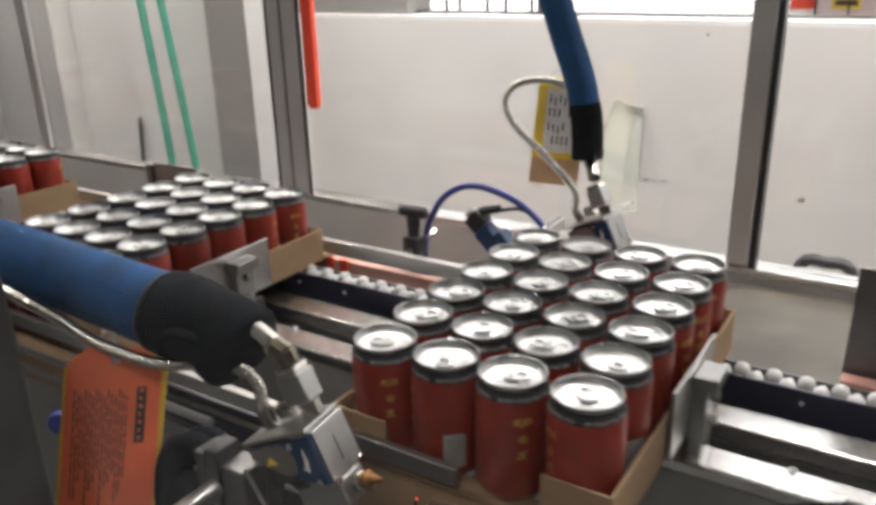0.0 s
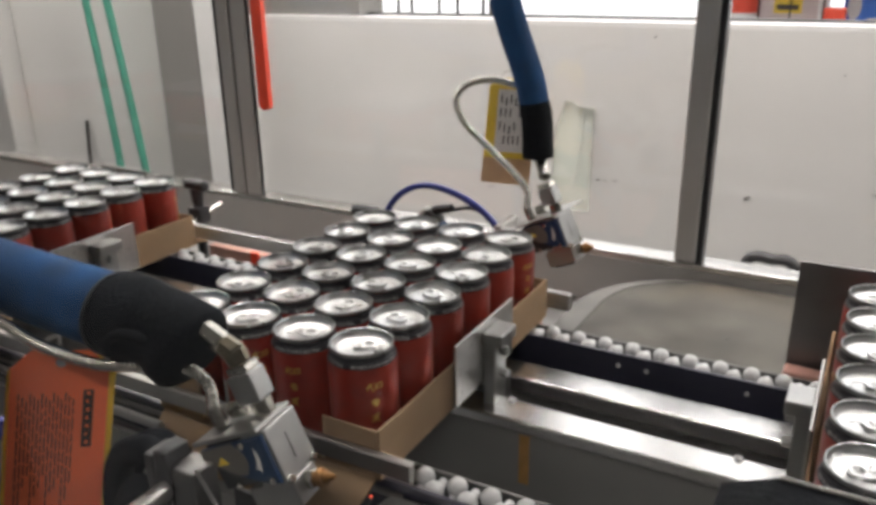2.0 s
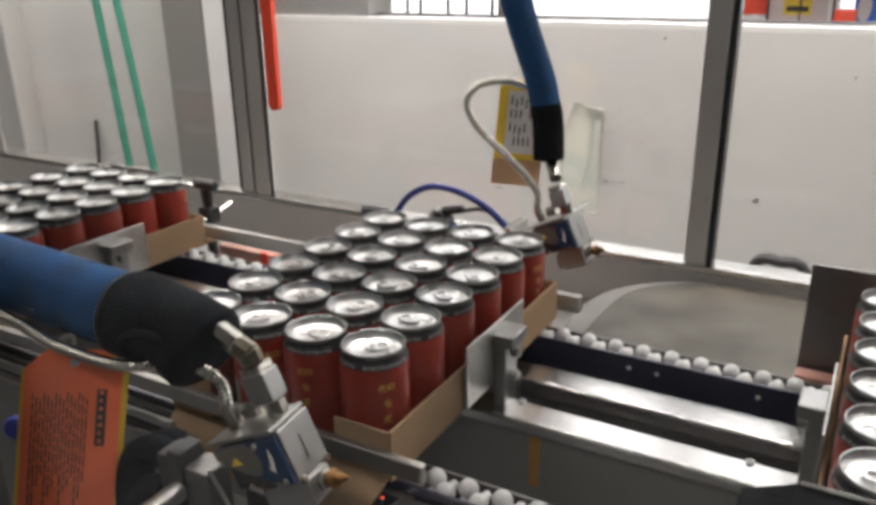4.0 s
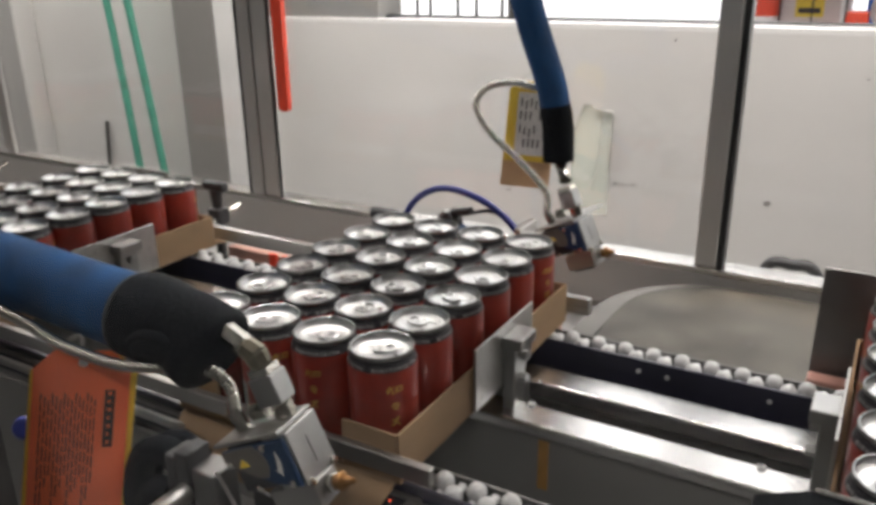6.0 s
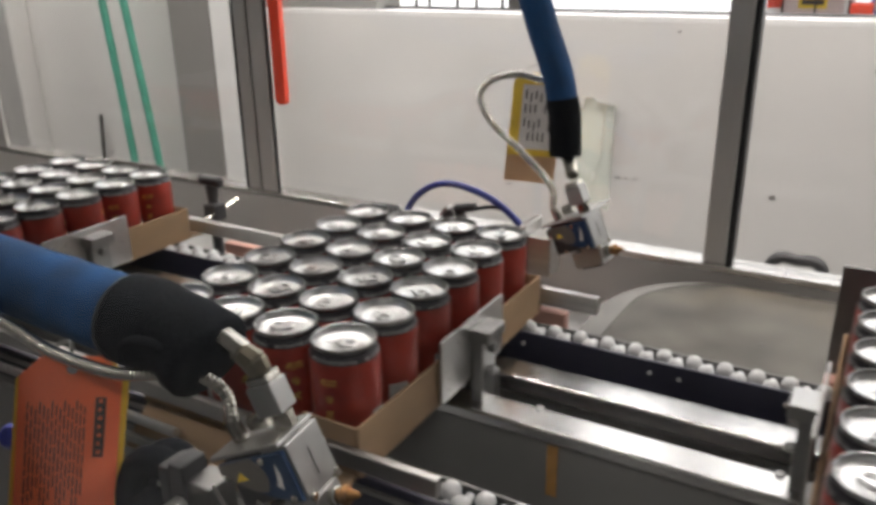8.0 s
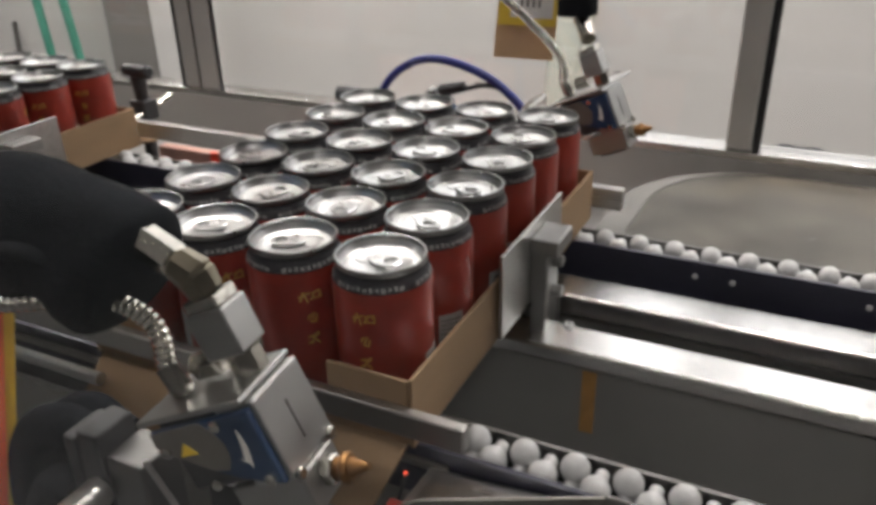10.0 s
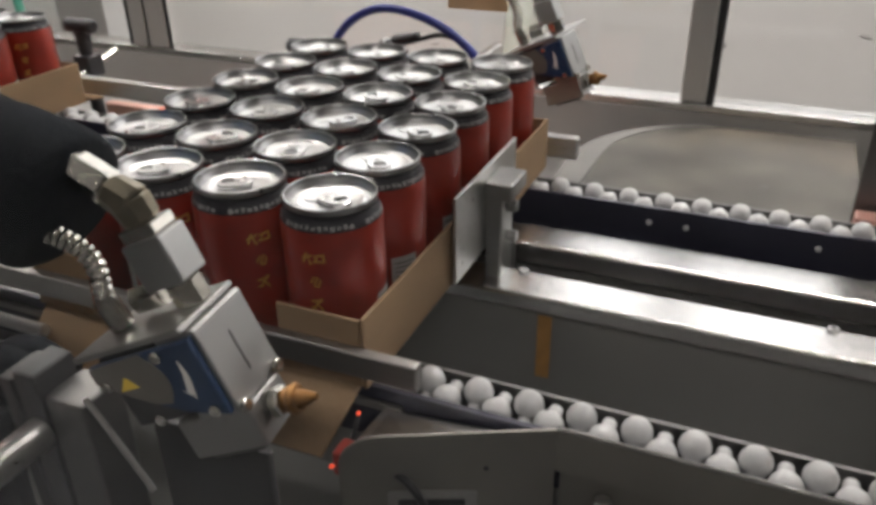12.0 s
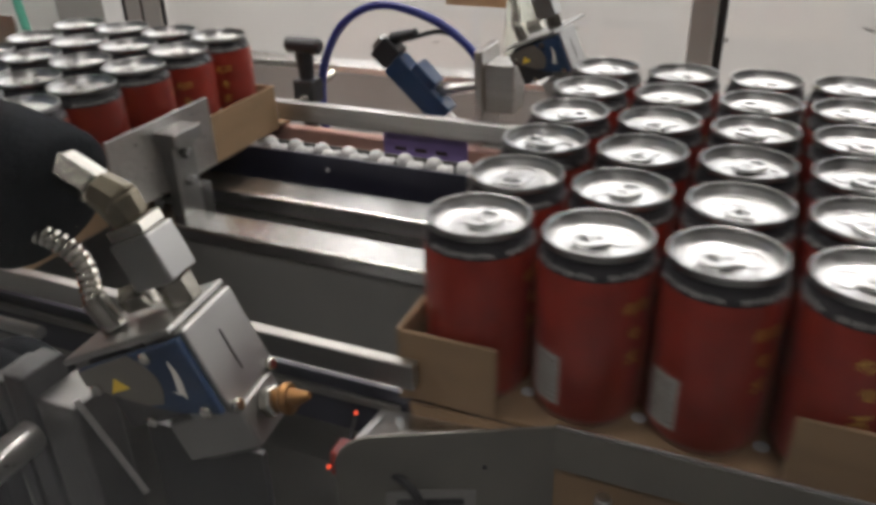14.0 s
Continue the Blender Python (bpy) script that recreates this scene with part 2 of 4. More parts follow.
def sweep(pts, radius, seg=16, n=10, ripple=None, flat=1.0):
    """A tube along a smooth line; radius is a number or a function of the way along, 0 to 1."""
    line = curve_points(pts, n)
    bm = bmesh.new()
    up = frame_axes(line[0], line[1])[0]
    rings = []
    run = [0.0]
    for p, q in zip(line, line[1:]):
        run.append(run[-1] + (q - p).length)
    for i, c in enumerate(line):
        d = (line[min(i + 1, len(line) - 1)] - line[max(i - 1, 0)]).normalized()
        up = (up - d * up.dot(d)).normalized()
        side = d.cross(up)
        s = run[i] / run[-1]
        r = radius(s) if callable(radius) else radius
        ring = []
        for k in range(seg):
            a = 6.28318 * k / seg
            rk = r * (1 + (ripple(s, a) if ripple else 0))
            ring.append(bm.verts.new(c + (up * math.cos(a) + side * math.sin(a) * flat) * rk))
        rings.append(ring)
    for a, b in zip(rings, rings[1:]):
        for k in range(seg):
            bm.faces.new((a[k], a[(k + 1) % seg], b[(k + 1) % seg], b[k]))
    bm.faces.new(rings[0][::-1])
    bm.faces.new(rings[-1])
    return bm


def lathe(profile, seg=40, closed=True):
    """A body turned about z from (radius, height) pairs."""
    bm = bmesh.new()
    rings = []
    for r, z in profile:
        rings.append([bm.verts.new((r * math.cos(6.28318 * i / seg), r * math.sin(6.28318 * i / seg), z)) for i in range(seg)] if r > 1e-6 else [bm.verts.new((0, 0, z))])
    for a, b in zip(rings, rings[1:]):
        for i in range(seg):
            j = (i + 1) % seg
            if len(a) == 1:
                bm.faces.new((a[0], b[j], b[i]))
            elif len(b) == 1:
                bm.faces.new((a[i], a[j], b[0]))
            else:
                bm.faces.new((a[i], a[j], b[j], b[i]))
    return bm


def prism(outline, depth, m=None, bevel=0.0):
    """A flat outline in x and y, raised by depth along z."""
    bm = bmesh.new()
    lo = [bm.verts.new((x, y, 0)) for x, y in outline]
    hi = [bm.verts.new((x, y, depth)) for x, y in outline]
    n = len(outline)
    bm.faces.new(lo[::-1])
    top = bm.faces.new(hi)
    for i in range(n):
        bm.faces.new((lo[i], lo[(i + 1) % n], hi[(i + 1) % n], hi[i]))
    if bevel:
        bmesh.ops.bevel(bm, geom=list(top.edges), offset=bevel, segments=2, affect="EDGES", profile=0.5)
    if m is not None:
        bmesh.ops.transform(bm, matrix=m, verts=bm.verts)
    return bm


def rounded(x0, x1, y0, y1, r, n=5):
    out = []
    for cx, cy, a0 in ((x1 - r, y1 - r, 0), (x0 + r, y1 - r, 90), (x0 + r, y0 + r, 180), (x1 - r, y0 + r, 270)):
        for i in range(n + 1):
            a = radians(a0 + 90 * i / n)
            out.append((cx + r * math.cos(a), cy + r * math.sin(a)))
    return out


def basis(origin, ex, ey):
    """A pose from an origin and two directions for x and y."""
    x = Vector(ex).normalized()
    y = Vector(ey)
    y = (y - x * y.dot(x)).normalized()
    z = x.cross(y)
    m = Matrix((x, y, z)).transposed().to_4x4()
    m.translation = origin
    return m


def structure(name, bm, mat, label, category, smooth=False):
    return tagged(part(name, bm, mat, smooth=smooth), label, category, kind="structure")


# ---- the hall ----
WALL_Y, SILL_Z, HEAD_Z = 1.6, 1.195, 2.35
structure("floor", box(-6, 5, -4, 6, -0.1, 0), FLOOR, "grey painted concrete factory floor", "floor")
# the ceiling is never in view; its grey keeps bounced light low
structure("ceiling", box(-6, 5, -4, 1.75, 3.0, 3.1), CEILING, "unseen plain ceiling boards, greyed to cut bounced light", "ceiling")
structure("wall_back", box(-1.67, 5, WALL_Y, 1.75, 0, SILL_Z - 0.012), WALL, "white painted wall panel below the long window", "wall")
structure("wall_above_window", box(-1.67, 5, WALL_Y, 1.75, HEAD_Z, 3.0), WALL, "white painted wall above the window", "wall")
structure("wall_far", box(-6, -1.67, WALL_Y, 1.75, 0, 3.0), WALL, "white painted wall panel beyond the grey pillar", "wall")
structure("wall_beside_window", box(-1.67, -1.09, 1.612, 1.75, SILL_Z - 0.012, HEAD_Z), GREY_WALL, "grey wall beside the bright window", "wall")
# three walls out of view close the hall, grey against stray bounce
structure("wall_left", box(-6.15, -6, -4, 1.75, 0, 3.0), GREY_WALL, "unseen plain side wall closing the hall, grey to cut bounced light", "wall")
structure("wall_right", box(5, 5.15, -4, 6, 0, 3.0), GREY_WALL, "unseen plain side wall closing the hall, grey to cut bounced light", "wall")
structure("wall_front", box(-6, 5, -4.15, -4, 0, 3.0), GREY_WALL, "unseen plain wall behind the viewer, grey to cut bounced light", "wall")
structure("window_sill", box(-1.55, 4.9, 1.6005, 1.78, SILL_Z - 0.012, SILL_Z + 0.002, bevel=0.001), SILL, "white painted sill under the window", "sill")
win = thing("window_1", "long bright window with dark frame and thin bars", "window", kind="structure")
part("window_frame", box(-1.09, 4.9, 1.66, 1.70, SILL_Z + 0.006, SILL_Z + 0.011), STEEL_DARK, win, "dark metal bottom frame")
for mx in (-0.626, 0.62, 1.9):
    part("mullion", box(mx - 0.03, mx + 0.03, 1.65, 1.71, SILL_Z + 0.011, HEAD_Z), STEEL_DARK, win)
for bx in (-0.985, -0.937, -0.839, -0.775, -0.689):
    part("bar", rod((bx, 1.68, SILL_Z + 0.011), (bx, 1.68, HEAD_Z), 0.005, seg=10), STEEL_DARK, win)
structure("backdrop", box(-9, 9, 5.9, 5.95, 0, 6), OUTSIDE, "bright overexposed distance beyond the window", "backdrop")

# the pillars and the twin hoses far along the wall
structure("pillar", box(-1.895, -1.695, 1.5, WALL_Y, 0, 3.0, bevel=0.01), GREY_WALL, "grey painted square pillar by the wall", "pillar")
structure("pillar_white", box(-1.695, -1.56, 1.5, WALL_Y, 0, 3.0, bevel=0.006), SILL, "narrow white casing beside the grey pillar", "pillar")
structure("pillar_far", box(-3.35, -2.825, 1.5, WALL_Y, 0, 3.0, bevel=0.01), PALE_GREY, "pale grey painted square pillar by the wall", "pillar")
for x0, sag in ((-2.170, 0.078), (-2.030, 0.116)):
    pts = [(x0 - sag * (z - 0.55) + 0.012 * math.sin(2.1 * z), 1.49, z) for z in (0.55, 0.85, 1.15, 1.45, 1.75, 2.05, 2.4, 2.7, 3.0)]
    h = part("green_hose", sweep(pts, 0.0145, 14, 8), GREEN, smooth=True)
    tagged(h, "straight green hose hanging along the white wall", "hose", "green hoses")
hook = part("wall_rod", rod((-2.475, 1.585, 0.55), (-2.450, 1.585, 0.765), 0.008, seg=10), STEEL_DARK)
tagged(hook, "short dark rod fixed upright to the white wall", "rod")

# ceiling fixtures out of view, added to go with the fill lamps
for tx, ty in TUBES:
    fx = thing("ceiling_light", "unseen white ceiling light with a bare tube, added to light the hall", "ceiling light", "ceiling lights", at=(tx, ty, 2.95))
    part("housing", box(-0.65, 0.65, -0.05, 0.05, 0.0, 0.05, bevel=0.008), SILL, fx)
    part("tube", rod((-0.6, 0, 0.0), (0.6, 0, 0.0), 0.013, seg=12), TUBE_GLOW, fx)

# goods that stand outside the window
cab = thing("equipment_cabinet", "brown grey equipment cabinet with a yellow warning label", "cabinet", at=(0.067, 2.62, 0))
part("body", box(-0.112, 0.112, 0, 0.2, 0, 1.75, bevel=0.006), BROWN_GREY, cab)
part("label", box(-0.058, 0.034, -0.004, -0.0005, 1.166, 1.24), YELLOW, cab, "yellow warning label")
part("print", box(-0.048, 0.024, -0.006, -0.0045, 1.178, 1.196), INK, cab)
for cx in (-0.108, -0.002, 0.104):
    part("cable", rod((cx, -0.012, 0.9), (cx, -0.012, 1.7), 0.003, seg=8), BLACK, cab, "thin dark cable")
part("white_panel", prism([(0.055, 1.75), (0.09, 1.12), (0.1, 1.12), (0.1, 1.75)], 0.004, Matrix.Translation((0, -0.001, 0)) @ pose(0, 0, 0, 90)), SILL, cab)
sign = thing("blue_sign", "blue sign board with a white emblem on a stand", "sign", at=(0.31, 2.66, 0))
part("board", box(-0.078, 0.12, 0, 0.01, 1.125, 1.5, bevel=0.003), BLUE_DRUM, sign)
part("edge", box(-0.078, 0.12, -0.004, -0.0005, 1.125, 1.131), SILL, sign, "white edge")
part("emblem", prism([(0.022 * math.cos(a) - 0.045, 1.19 + 0.045 * math.sin(a)) for a in np.linspace(0, 6.28, 21)[:-1]], 0.002, pose(0, -0.0005, 0, 90)), SILL, sign, "white oval emblem")
part("print", box(0.0, 0.03, -0.003, -0.0005, 1.145, 1.151), SILL, sign)
part("stand", box(0.0, 0.03, 0.01, 0.03, 0, 1.3), STEEL_DARK, sign)
crate = thing("orange_crate", "small bright orange bin on a stand outside the window", "crate", at=(0.212, 2.58, 0))
part("stand", box(-0.02, 0.02, -0.02, 0.02, 0, 1.08, bevel=0.003), PAINT_GREY, crate)
part("bin", box(-0.035, 0.035, -0.03, 0.03, 1.08, 1.19, bevel=0.008), SIGNAL_RED, crate, "orange plastic bin")
ext = thing("white_drum", "white drum with a red lid standing outside the window", "drum", at=(-0.10, 2.62, 0))
part("drum", lathe([(0, 0), (0.05, 0), (0.055, 0.01), (0.055, 1.168), (0, 1.168)], 24), SILL, ext, smooth=True)
part("lid", lathe([(0, 1.1685), (0.058, 1.1685), (0.058, 1.26), (0.05, 1.27), (0, 1.27)], 24), SIGNAL_RED, ext, "red lid", smooth=True)

# ---- the machine's frame ----
LIP_Z = 0.885
machine = thing("packing_machine", "stainless steel machine frame with upright posts and clear panels", "machine")
part("lip", box(-2.6, 1.6, 0.70, 0.745, LIP_Z - 0.012, LIP_Z, bevel=0.002), RAIL, machine, "bright folded top edge")
part("side_wall", box(-2.6, 1.6, 0.70, 0.706, 0.79, LIP_Z - 0.012), SIDE, machine, "satin steel side sheet")
part("deck", box(-2.6, 1.6, 0.362, 0.70, 0.782, 0.79), STEEL_DULL, machine)
part("skirt", box(-2.6, 1.6, 0.73, 0.745, 0.05, LIP_Z - 0.012), PAINT_GREY, machine)
for px in (-2.3, -0.795, 0.16, 1.3):
    part("foot", rod((px, 0.72, 0), (px, 0.72, 0.05), 0.03, bevel=0.004), BLACK, machine)


def post(x0, x1):
    part("post", box(x0, x1, 0.705, 0.745, LIP_Z, 2.1, bevel=0.003), SATIN, machine)
    part("post_seal", box(x1 + 0.0005, x1 + 0.010, 0.712, 0.74, LIP_Z, 2.1), BLACK, machine, "black rubber seal")


post(0.132, 0.166)
# the twin door stiles, shallow, with seals between them
for x0, x1 in ((-0.822, -0.789), (-0.784, -0.7445)):
    part("post", box(x0, x1, 0.705, 0.714, LIP_Z, 2.1, bevel=0.002), SIDE, machine)
for x0, x1 in ((-0.832, -0.8225), (-0.7885, -0.7845), (-0.744, -0.7385)):
    part("post_seal", box(x0, x1, 0.708, 0.712, LIP_Z, 2.1), BLACK, machine, "black rubber seal")
part("post", box(-1.72, -1.68, 0.705, 0.715, LIP_Z, 2.1, bevel=0.003), SIDE, machine)
part("post", box(1.10, 1.14, 0.705, 0.745, LIP_Z, 2.1, bevel=0.003), STEEL, machine)
part("top_beam", box(-2.6, 1.6, 0.705, 0.745, 2.1, 2.14, bevel=0.003), STEEL, machine)
for a, b in ((-1.68, -0.833), (-0.738, 0.132), (0.178, 1.10)):
    pn = part("pane", box(a, b, 0.722, 0.727, LIP_Z, 2.1), PANE, machine, "clear acrylic panel")
    pn.visible_shadow = False
# the red handle on the panel's edge
part("red_handle", prism(rounded(-0.733, -0.706, 1.07, 1.55, 0.009), 0.012, Matrix.Translation((0, 0.722, 0)) @ pose(0, 0, 0, 90), 0.003), SIGNAL_RED, machine, "flat red plastic handle strip")
# the near side's clear panel and its post
pn = part("pane", box(-0.102, 1.45, -0.302, -0.298, 0.62, 2.1), clear_sheet("near_acrylic", 0.018), machine, "clear acrylic panel")
pn.visible_shadow = False
part("pane_rail", box(-0.102, 1.45, -0.315, -0.285, 0.59, 0.62, bevel=0.002), STEEL_DARK, machine)
# a folded steel rail across the near panel
part("panel_rail", prism([(0.352, 1.10), (0.355, 1.148), (0.375, 1.157), (1.45, 1.157), (1.45, 1.10)], 0.044, pose(0, -0.252, 0, 90)), BLACK_FOAM, machine, "dark folded rail across the clear panel")
part("panel_rail_edge", rod((0.376, -0.253, 1.158), (1.45, -0.253, 1.158), 0.0012, seg=8), RAIL, machine, "bright folded edge")
# a post of the near side
near_post = part("near_post", box(-0.165, -0.103, -0.34, -0.295, 0, 2.1, bevel=0.003), STEEL_DARK)
tagged(near_post, "dark steel upright post of the machine's near side", "post")

# ---- the conveyor bed ----
bed = thing("conveyor_bed", "conveyor bed with two steel rails and a dark chain slot", "conveyor")
X0, X1 = -2.5, 1.5
RAIL_Z = 0.88
part("rail", box(X0, X1, 0.236, 0.278, RAIL_Z - 0.022, RAIL_Z, bevel=0.003), RAIL, bed, "polished flat steel rail")
part("rail", box(X0, X1, 0.147, 0.188, RAIL_Z - 0.016, RAIL_Z, bevel=0.003), RAIL, bed, "polished flat steel rail")
part("side_plate", box(X0, X1, 0.150, 0.158, 0.62, RAIL_Z - 0.016), PAINT_GREY, bed, "grey painted side plate")
part("side_plate", box(X0, X1, 0.262, 0.27, 0.62, RAIL_Z - 0.022), PAINT_GREY, bed)
part("rail_face", box(X0, X1, 0.2365, 0.2405, 0.836, RAIL_Z - 0.0225), STEEL, bed, "dull steel inner face of the rail")
part("slot_floor", box(X0, X1, 0.158, 0.262, 0.82, 0.826), CHANNEL, bed, "dark chain slot")
part("chain", box(X0, X1, 0.203, 0.219, 0.826, 0.846), STEEL_DARK, bed, "dark roller chain")
part("filler", box(X0, X1, 0.278, 0.3105, 0.845, 0.85), CHANNEL, bed)
part("tape", box(0.099, 0.111, 0.1485, 0.1497, 0.80, 0.862), TAN, bed, "strip of old brown tape")
for sx in (-0.55, -0.32, 0.075, 0.32, 0.56):
    part("bolt", lathe([(0.0012, 0.0), (0.0045, 0.0), (0.0045, 0.0022), (0.0036, 0.0028), (0.0022, 0.0028), (0.0012, 0.001)], 14), NYLON, bed, "small pale ring bolt", smooth=True).location = (sx, 0.184, RAIL_Z)
part("base", box(X0, X1, -0.03, 0.36, 0.58, 0.62), PAINT_GREY, bed)
for lx in (-2.2, -0.9, 0.2, 1.3):
    for ly in (0.02, 0.32):
        part("leg", box(lx - 0.03, lx + 0.03, ly - 0.03, ly + 0.03, 0, 0.58, bevel=0.003), PAINT_GREY, bed)


def ball_rail(name, y, near_wall, label, start=-1.4, lift=0.0, pitch=0.034, phase=0.0, wall_bolts=()):
    """A dark channel that carries two staggered rows of white nylon balls."""
    ob = thing(name, label, "ball rail", "ball rails")
    part("channel_wall", box(X0, X1, y - 0.021, y - 0.017, near_wall, 0.893 + lift), CHANNEL, ob, "dark channel wall")
    part("channel_wall", box(X0, X1, y + 0.017, y + 0.020, 0.85, 0.898), STEEL_DARK, ob, "thin metal rim")
    part("channel_floor", box(X0, X1, y - 0.017, y + 0.017, 0.868, 0.872), CHANNEL, ob)
    big = lathe([(0.0001, -0.0095)] + [(0.0098 * math.sin(a), -0.0098 * math.cos(a)) for a in np.linspace(0.3, 3.14159, 11)][:-1] + [(0, 0.0098)], 16)
    first = part("ball", big, NYLON, ob, smooth=True)
    first.matrix_basis = pose(1.2, y + 0.006, 0.892)
    neck = part("pin", rod((0, -0.006, 0), (0, 0.013, 0), 0.0048, seg=10, bevel=0.001), NYLON, ob, smooth=True)
    neck.matrix_basis = pose(1.217, y, 0.8905)
    near, far = [], []
    for i in range(1, 116):
        x = X0 + 0.02 + phase + pitch * i
        (near if start < x < 1.1 else far).append(x)
    for x in wall_bolts:
        part("bolt", rod((x, y - 0.0213, 0.8865), (x, y - 0.024, 0.8865), 0.0028, seg=10, bevel=0.0008), NYLON, ob, "small pale bolt head", smooth=True)
    for x in near:
        share("ball", first, pose(x, y + 0.006, 0.892 + 0.5 * lift), ob)
        share("ball", first, pose(x + 0.0165, y - 0.0072, 0.8905 + 0.5 * lift), ob)
        share("pin", neck, pose(x + 0.0165, y, 0.8925), ob)
        share("pin", neck, pose(x, y, 0.889, 0, 0, 180), ob)
    return ob


ball_rail("ball_rail", 0.330, 0.85, "far dark channel with two rows of white nylon balls", lift=0.008, pitch=0.0347, phase=0.0467, wall_bolts=(-0.78, -0.42, -0.33, -0.19, 0.0, 0.16, 0.194, 0.308, 0.45))
ball_rail("ball_rail", -0.012, 0.86, "near dark channel with two rows of white nylon balls", 0.06, lift=0.009)

# ---- cans, trays and pushers ----
PX, PY, TRAY_Z, CAN_H = 0.068, 0.0665, 0.905, 0.115
PITCH = 0.639


def on_can(strokes, r, depth=0.0003, lean=0.0):
    """Flat strokes (angle, height, length, width, slant), laid round a can's side."""
    bm = bmesh.new()
    for a, z, length, width, slant in strokes:
        ca, sa = math.cos(radians(slant)), math.sin(radians(slant))
        n = 4
        rows = []
        for i in range(n + 1):
            s = (i / n - 0.5) * length
            row = []
            for w in (-width / 2, width / 2):
                u, v = s * ca - w * sa, s * sa + w * ca
                ang = radians(a) + u / r
                rr = r + depth + lean * v
                row.append(bm.verts.new((rr * math.cos(ang), rr * math.sin(ang), z + v)))
            rows.append(row)
        for p, q in zip(rows, rows[1:]):
            bm.faces.new((p[0], q[0], q[1], p[1]))
    return bm


def brush_marks(a):
    """Three gold emblem marks, one above the other, of short brush strokes."""
    marks = ((0.084, ((-6, 0, 8, 70), (-4.5, 1, 8, 20), (-3, -2, 6, 110), (1, -1, 5, 60), (2.5, 2, 5, 10), (4, -2, 6, 0), (6.5, 0.5, 6, 95), (5, 2.6, 4, 10))),
             (0.0675, ((-2.2, 1, 5, 60), (0.2, 0.5, 7, 68), (2.4, -1, 6, 75), (0.6, -3, 4, 10))),
             (0.0515, ((-1.5, 2, 6, 15), (0, 0, 10, 52), (0.6, -1, 9, 128), (2.6, 3, 3, 80), (-2.8, -3, 4, 5))))
    out = []
    for z, strokes in marks:
        for u, v, ln, lean in strokes:
            out.append((a + math.degrees(u * 0.001 / 0.033), z + v * 0.001, ln * 0.001, 0.0013, lean))
    return out


